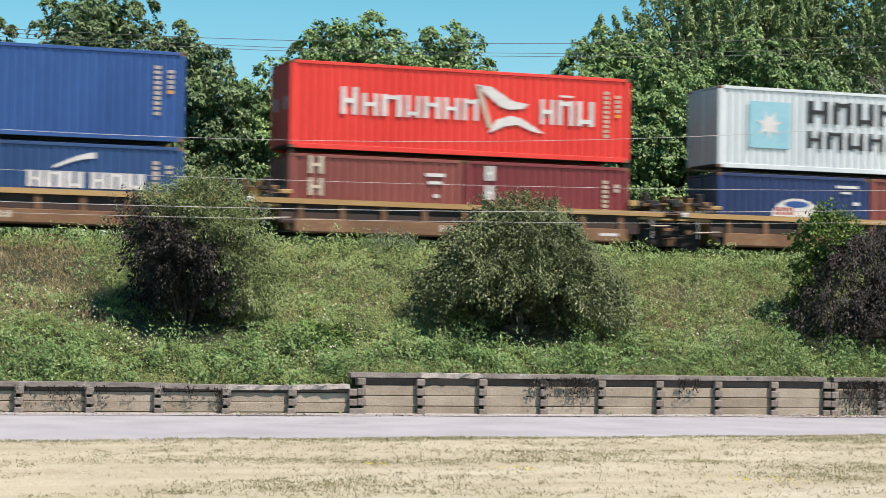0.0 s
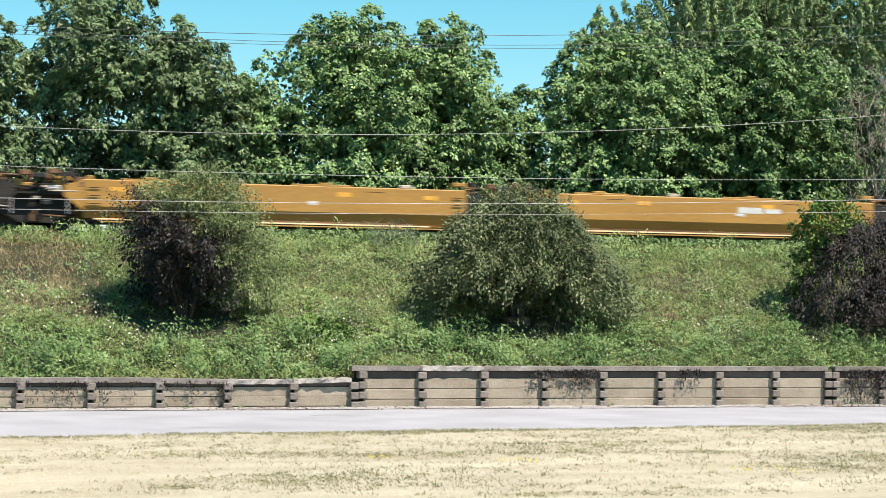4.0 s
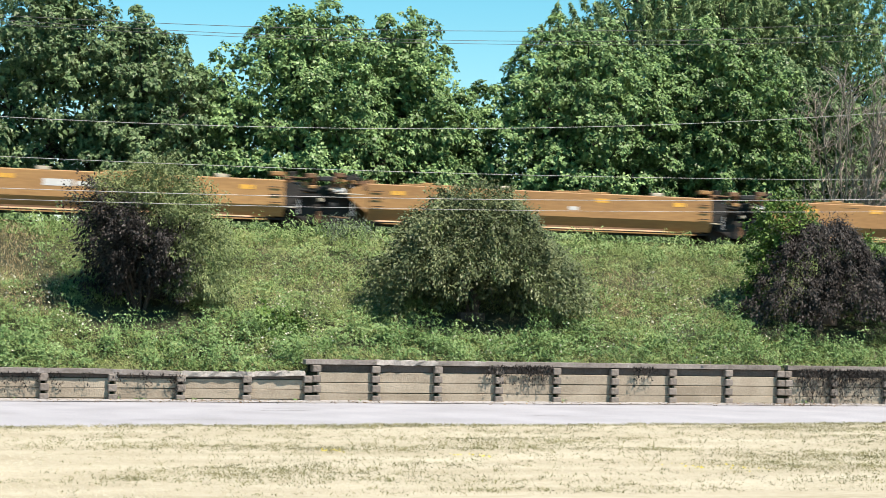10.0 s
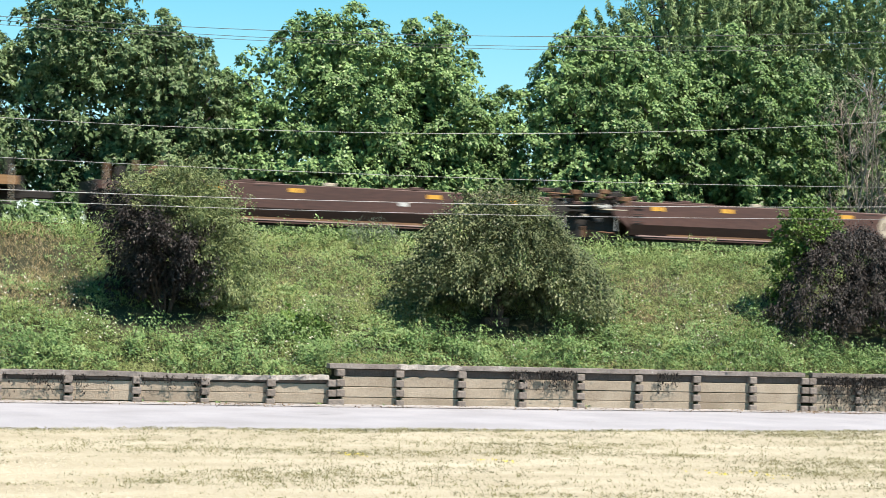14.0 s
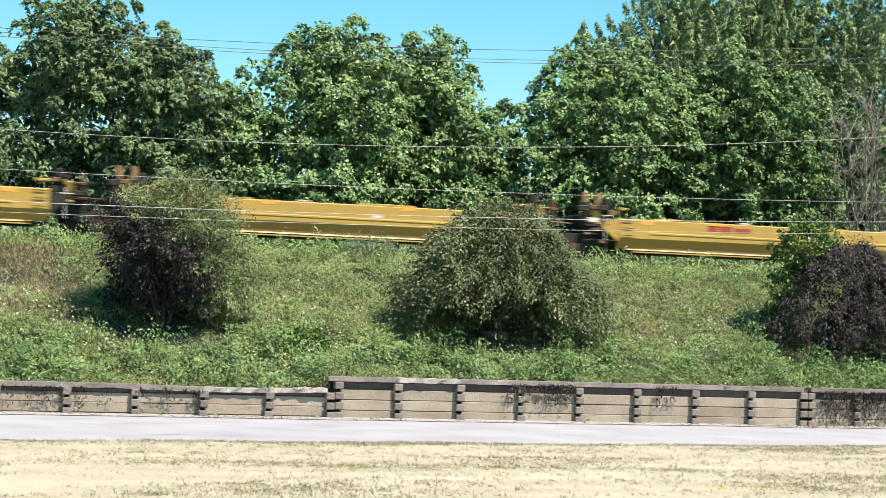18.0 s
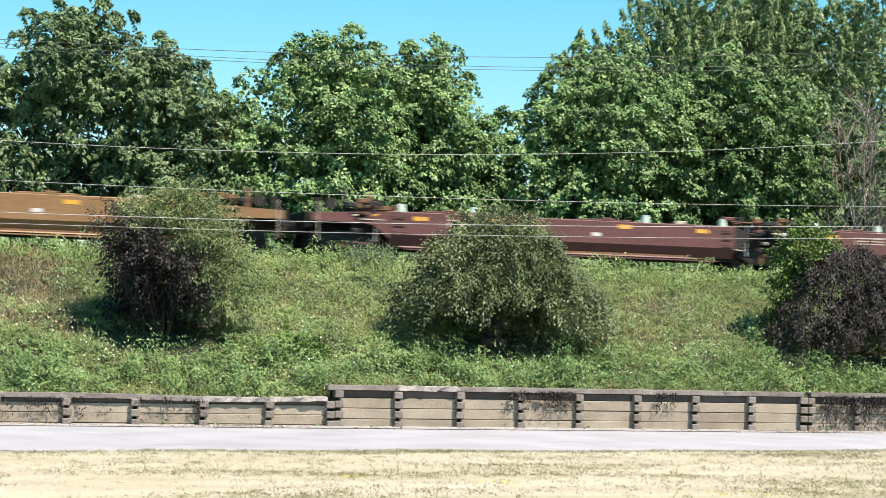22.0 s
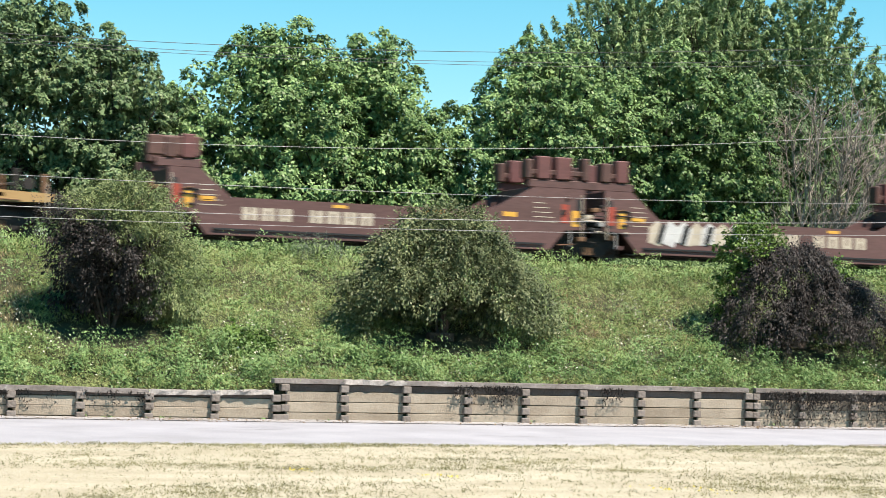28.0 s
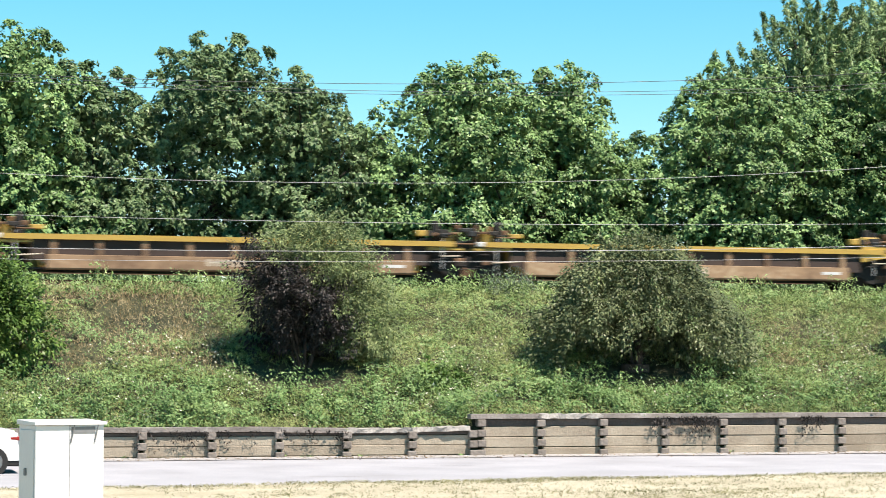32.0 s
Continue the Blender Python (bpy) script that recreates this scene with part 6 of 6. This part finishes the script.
def container(label, colour, length, height, s, z):
    """A corrugated shipping container with its frame; the near side faces -y. s: its middle along the train."""
    root = thing("shipping_container", label, "container", "containers on the train")
    h, w, l = height, 1.219, length / 2
    for side in (-1, 1):
        bm = bmesh.new()
        xs, n = [], int((length - 0.4) / 0.278)
        step = (length - 0.36) / n
        for i in range(n):
            x = -l + 0.18 + i * step
            xs += [(x, 0.0), (x + step * 0.26, 0.0), (x + step * 0.44, 0.045), (x + step * 0.82, 0.045)]
        xs.append((l - 0.18, 0.0))
        a = [bm.verts.new((x, side * (w - 0.012 - d), 0.15)) for x, d in xs]
        b = [bm.verts.new((x, side * (w - 0.012 - d), h - 0.10)) for x, d in xs]
        for i in range(len(xs) - 1):
            bm.faces.new((a[i], a[i + 1], b[i + 1], b[i]) if side < 0 else (a[i], b[i], b[i + 1], a[i + 1]))
        part("side_panel", bm, colour, root)
        for z0, z1, nm in ((0.0, 0.16, "bottom_rail"), (h - 0.11, h, "top_rail")):
            part(nm, box(bmesh.new(), -l, l, min(side * w, side * (w - 0.06)), max(side * w, side * (w - 0.06)), z0, z1, 0.008), colour, root)
        for e in (-1, 1):
            part("corner_post", box(bmesh.new(), min(e * l, e * (l - 0.18)), max(e * l, e * (l - 0.18)), min(side * w, side * (w - 0.16)), max(side * w, side * (w - 0.16)), 0.1, h - 0.1, 0.01), colour, root)
            for z0 in (0.0, h - 0.118):
                part("corner_casting", box(bmesh.new(), min(e * (l + 0.004), e * (l - 0.178)), max(e * (l + 0.004), e * (l - 0.178)), min(side * (w + 0.004), side * (w - 0.16)), max(side * (w + 0.004), side * (w - 0.16)), z0, z0 + 0.118, 0.01), "rust", root)
    if z > 1.0:
        for e in (-1, 1):
            for side in (-1, 1):
                part("lock_cone", box(bmesh.new(), e * (l - 0.09) - 0.06, e * (l - 0.09) + 0.06, side * (w - 0.09) - 0.06, side * (w - 0.09) + 0.06, -0.18, 0.0, 0.01), "steel", root)
    part("roof", box(bmesh.new(), -l + 0.02, l - 0.02, -w + 0.05, w - 0.05, h - 0.07, h - 0.02), colour, root)
    part("floor", box(bmesh.new(), -l + 0.02, l - 0.02, -w + 0.05, w - 0.05, 0.08, 0.14), "steel", root)
    for e in (-1, 1):
        if e > 0:
            part("end_wall", box(bmesh.new(), l - 0.08, l - 0.03, -w + 0.1, w - 0.1, 0.12, h - 0.1), colour, root)
            continue
        for s2 in (-1, 1):
            door = part("door", box(bmesh.new(), -l + 0.03, -l + 0.08, min(s2 * 0.01, s2 * (w - 0.1)), max(s2 * 0.01, s2 * (w - 0.1)), 0.12, h - 0.1), colour, root)
            for yy in (0.35, 0.85):
                part("lock_rod", cyl(bmesh.new(), (-l + 0.01, s2 * yy, 0.14), (-l + 0.01, s2 * yy, h - 0.12), 0.02, 0.02, 6), "grey_steel", door)
            part("door_label", box(bmesh.new(), -l + 0.024, -l + 0.032, min(s2 * 0.45, s2 * 0.75), max(s2 * 0.45, s2 * 0.75), h * 0.45, h * 0.6), "white", door)
    CARGO.append((root, s, z))
    return root


CARGO = []
COLOURS = {
    "c_red": ((0.56, 0.028, 0.018), (0.64, 0.042, 0.028)), "c_red2": ((0.47, 0.034, 0.02), (0.56, 0.05, 0.03)), "c_oxide": ((0.16, 0.042, 0.034), (0.22, 0.062, 0.05)),
    "c_maroon": ((0.135, 0.019, 0.023), (0.18, 0.03, 0.034)), "c_blue": ((0.012, 0.05, 0.18), (0.022, 0.078, 0.25)), "c_blue2": ((0.012, 0.045, 0.135), (0.021, 0.066, 0.185)),
    "c_teal": ((0.013, 0.042, 0.095), (0.022, 0.064, 0.135)), "c_navy": ((0.011, 0.026, 0.09), (0.018, 0.04, 0.13)), "c_grey": ((0.44, 0.50, 0.53), (0.54, 0.60, 0.62)),
}
for key, (lo, hi) in COLOURS.items():
    M[key] = surface("container paint " + key[2:], lo, hi, 0.5, 0.45, 0, 0.06, 7.0, stretch=(1, 1, 0.3))
M["turquoise"] = surface("turquoise panel", (0.187, 0.403, 0.49), (0.245, 0.461, 0.533), 2.0, 0.5, 0, 0, 9.0)


def code_bars(c, l, h, colour="cream"):
    """Unreadable stacked code marks near a container's right-hand end."""
    for dx, n, dz in ((-0.98, 10, 0.0), (-0.55, 5, 0.12)):
        for k in range(n if h > 2.7 else n - 3):
            flat("code_mark", "orange_mark" if k == 4 and dx > -0.6 else colour, c, -1.219, l + dx, l + dx + 0.17, h - 0.58 - dz - k * 0.165, h - 0.47 - dz - k * 0.165)


def build_cargo():
    y = -1.219
    low, high = 5.5 - RAIL_Z, 8.27 - RAIL_Z
    L4, L2 = 12.192, 6.058
    # red with a white swallow-tailed emblem
    for mid, col, bottoms in ((25.1, "c_red", ("c_oxide", "c_maroon")), (-21.9, "c_red2", ("c_maroon", "c_maroon"))):
        c = container("bright red long container with white lettering and a flag emblem", col, L4, 2.896, mid, high)
        dx, wide, far = (0, 0.13, 0) if mid > 0 else (-0.85, 0.26, 0.78)
        bars("lettering", "white", c, y, -4.35 + dx, 1.18, 0.92, [0.56], 0.1, stroke=0.3)
        bars("lettering", "white", c, y, -3.62 + dx, 1.18, 0.74, [0.55, 0.72, 0.5, 0.58, 0.55, 0.55], wide, stroke=0.27)
        bars("lettering", "white", c, y, 2.75 + far, 1.18, 0.86, [0.5, 0.58, 0.62], 0.14, stroke=0.27)
        flat("lettering", "white", c, y, 3.45 + far, 3.95 + far, 2.14, 2.21)
        shape("emblem", "white", c, y, [(0.35, 2.42), (0.95, 2.36), (1.7, 1.92), (2.3, 1.84), (2.1, 1.66), (1.55, 1.62), (1.25, 1.72)])
        shape("emblem", "white", c, y, [(0.85, 0.78), (1.15, 1.25), (1.65, 1.42), (2.05, 1.34), (2.9, 0.86), (2.5, 0.9), (1.9, 1.12), (1.45, 1.05)])
        shape("emblem", "cream", c, y, [(0.38, 2.36), (0.55, 2.36), (1.0, 1.0), (0.85, 0.95)])
        if mid > 0:
            code_bars(c, L4 / 2, 2.896)
        else:
            flat("code_mark", "white", c, y, 5.2, 5.9, 2.42, 2.52)
        for i, b in enumerate(bottoms):
            d = container("short red-brown container under a red one" if b == "c_oxide" else "short maroon container under a red one", b, L2, 2.591, mid - L4 / 2 + L2 / 2 + i * (L2 + 0.076), low)
            if mid > 0 and i == 0:
                for k in range(3):
                    bars("lettering", "cream", d, y, -2.35, 1.95 - k * 0.72, 0.58, [0.5], 0.1, stroke=0.3)
                flat("code_mark", "white", d, y, 1.7, 2.4, 2.0, 2.12), flat("code_mark", "white", d, y, 1.8, 2.3, 1.75, 1.85), flat("code_mark", "white", d, y, 2.0, 2.2, 1.3, 1.42)
            elif (mid > 0) == (i == 1):
                for k in range(3):
                    bars("lettering", "white", d, y, -2.35 if mid < 0 else -2.3, 1.95 - k * 0.66, 0.5, [0.34], 0.1, stroke=0.4)
                code_bars(d, L2 / 2, 2.591)
            else:
                flat("label_panel", "blue_mark", d, y, -2.2, -1.75, 1.7, 2.2), flat("label_panel", "bright", d, y - 0.008, -2.15, -1.8, 1.95, 2.1)
                code_bars(d, L2 / 2, 2.591)
    # blue over two blues with a white arc
    c = container("blue long container with a faded patch", "c_blue", L4, 2.896, 9.4, high)
    code_bars(c, L4 / 2, 2.896)
    for i in range(2):
        d = container("short blue container with white lettering and an arc", "c_blue2", L2, 2.591, 9.4 - L4 / 2 + L2 / 2 + i * (L2 + 0.076), low)
        bars("lettering", "white", d, y, -1.95, 1.17, 0.52, [0.5, 0.58, 0.55, -0.16, 0.5, 0.5, 0.58], 0.07, stroke=0.4)
        arc = [(-1.15 + 1.35 * f, 1.78 + 0.42 * math.sin(f * 1.45)) for f in (0, 0.2, 0.4, 0.6, 0.8, 1.0)]
        shape("emblem", "white", d, y, [(x, z + 0.06 + 0.07 * k / 5) for k, (x, z) in enumerate(arc)] + [(x, z - 0.02 - 0.05 * (5 - k) / 5) for k, (x, z) in enumerate(arc[::-1])])
        code_bars(d, L2 / 2, 2.591)
    # dark teal over red and navy
    c = container("dark teal long container with a red and white name", "c_teal", L4, 2.896, -6.2, high)
    bars("lettering", "red_mark", c, y, -5.45, 2.12, 0.42, [0.32, 0.36], 0.08, stroke=0.35)
    bars("lettering", "white", c, y, -4.6, 2.1, 0.46, [0.38, 0.38, 0.4, 0.4, 0.44], 0.07, stroke=0.36)
    flat("code_mark", "white", c, y, 5.15, 5.8, 2.34, 2.46), flat("code_mark", "white", c, y, 5.15, 5.5, 2.1, 2.2), flat("code_mark", "orange_mark", c, y, 5.5, 5.72, 1.6, 1.75)
    d = container("short bright red container with a white emblem", "c_red", L2, 2.591, -6.2 - L4 / 2 + L2 / 2, low)
    bars("lettering", "white", d, y, -1.6, 1.14, 0.5, [0.4, 0.36, 0.36, 0.36], 0.08, stroke=0.3)
    bars("lettering", "white", d, y, 1.5, 1.14, 0.5, [0.34, 0.36, 0.38], 0.08, stroke=0.3)
    shape("emblem", "white", d, y, [(0.3, 1.86), (0.75, 1.66), (1.3, 1.52), (0.95, 1.38), (1.45, 1.08), (0.9, 1.2), (0.5, 1.02), (0.62, 1.4)])
    flat("code_mark", "white", d, y, 1.7, 2.7, 2.05, 2.16), flat("code_mark", "white", d, y, 2.0, 2.5, 1.85, 1.95)
    d = container("short navy container with a small white name", "c_navy", L2, 2.591, -6.2 + L4 / 2 - L2 / 2, low)
    bars("lettering", "red_mark", d, y, -2.3, 1.95, 0.18, [0.16, 0.16], 0.05, stroke=0.35)
    flat("lettering", "white", d, y, -1.85, -0.85, 1.95, 2.12)
    code_bars(d, L2 / 2, 2.591)
    # pale grey with a turquoise square over navy and brown-red
    c = container("pale grey long container with a turquoise star panel", "c_grey", L4, 2.896, 40.7, high)
    flat("emblem", "turquoise", c, y, -4.9, -3.25, 0.75, 2.4)
    for k in range(7):
        a = 2 * math.pi * k / 7 + 0.2
        ca, sa = math.cos(a), math.sin(a)
        shape("star_ray", "white", c, y - 0.008, [(-4.08 - sa * 0.14, 1.58 + ca * 0.14), (-4.08 + ca * 0.55, 1.58 + sa * 0.55), (-4.08 + sa * 0.14, 1.58 - ca * 0.14)])
    disc("star", "white", c, y - 0.008, -4.08, 1.58, 0.28)
    bars("lettering", "black", c, y, -2.55, 1.72, 0.8, [0.85, 0.75, 0.7, 0.75, 0.7, 0.75], 0.2, stroke=0.27)
    bars("lettering", "black", c, y, -2.55, 0.82, 0.62, [0.6, 0.65, 0.65, 0.6, 0.65, 0.65, 0.65], 0.2, stroke=0.27)
    code_bars(c, L4 / 2, 2.896, "black")
    d = container("short navy container with a white and red oval emblem", "c_navy", L2, 2.591, 40.7 - L4 / 2 + L2 / 2, low)
    shape("emblem", "white", d, y, [(0.1 + 0.98 * math.cos(k * math.pi / 9), 1.12 + 0.66 * math.sin(k * math.pi / 9)) for k in range(10)])
    shape("emblem", "c_blue", d, y - 0.004, [(0.1 + 0.5 * math.cos(k * math.pi / 5), 1.56 + 0.12 * math.sin(k * math.pi / 5)) for k in range(10)])
    bars("emblem_bars", "red_mark", d, y - 0.008, -0.75, 1.18, 0.26, [0.2, 0.2, 0.2], 0.06, stroke=0.4)
    flat("code_mark", "white", d, y, 1.7, 2.6, 2.2, 2.3), flat("code_mark", "white", d, y, 1.9, 2.3, 2.0, 2.08), flat("code_mark", "white", d, y, 2.4, 2.65, 1.6, 1.72)
    container("short brown-red container under a grey one", "c_oxide", L2, 2.591, 40.7 + L4 / 2 - L2 / 2, low)


def build_train():
    units = build_units()
    build_marks(units)
    build_cargo()


# ---- building ----
build_trees()
build_bare_shrub()
build_bushes()
build_weeds()
build_lawn()
build_wires()
build_cabinet()
build_car()
build_markers()
build_train()
build_wall()


def motions():
    times = (0.0, 8.0, 16.0, 24.0, 32.0)
    for ob, s in ROLLING:
        walk(ob, [(t, pose(s + SPEED * t, TRACK_Y, RAIL_Z)) for t in times])
    for ob, s, z in CARGO:
        walk(ob, [(t, pose(s + SPEED * t, TRACK_Y, RAIL_Z + z)) for t in times])


motions()
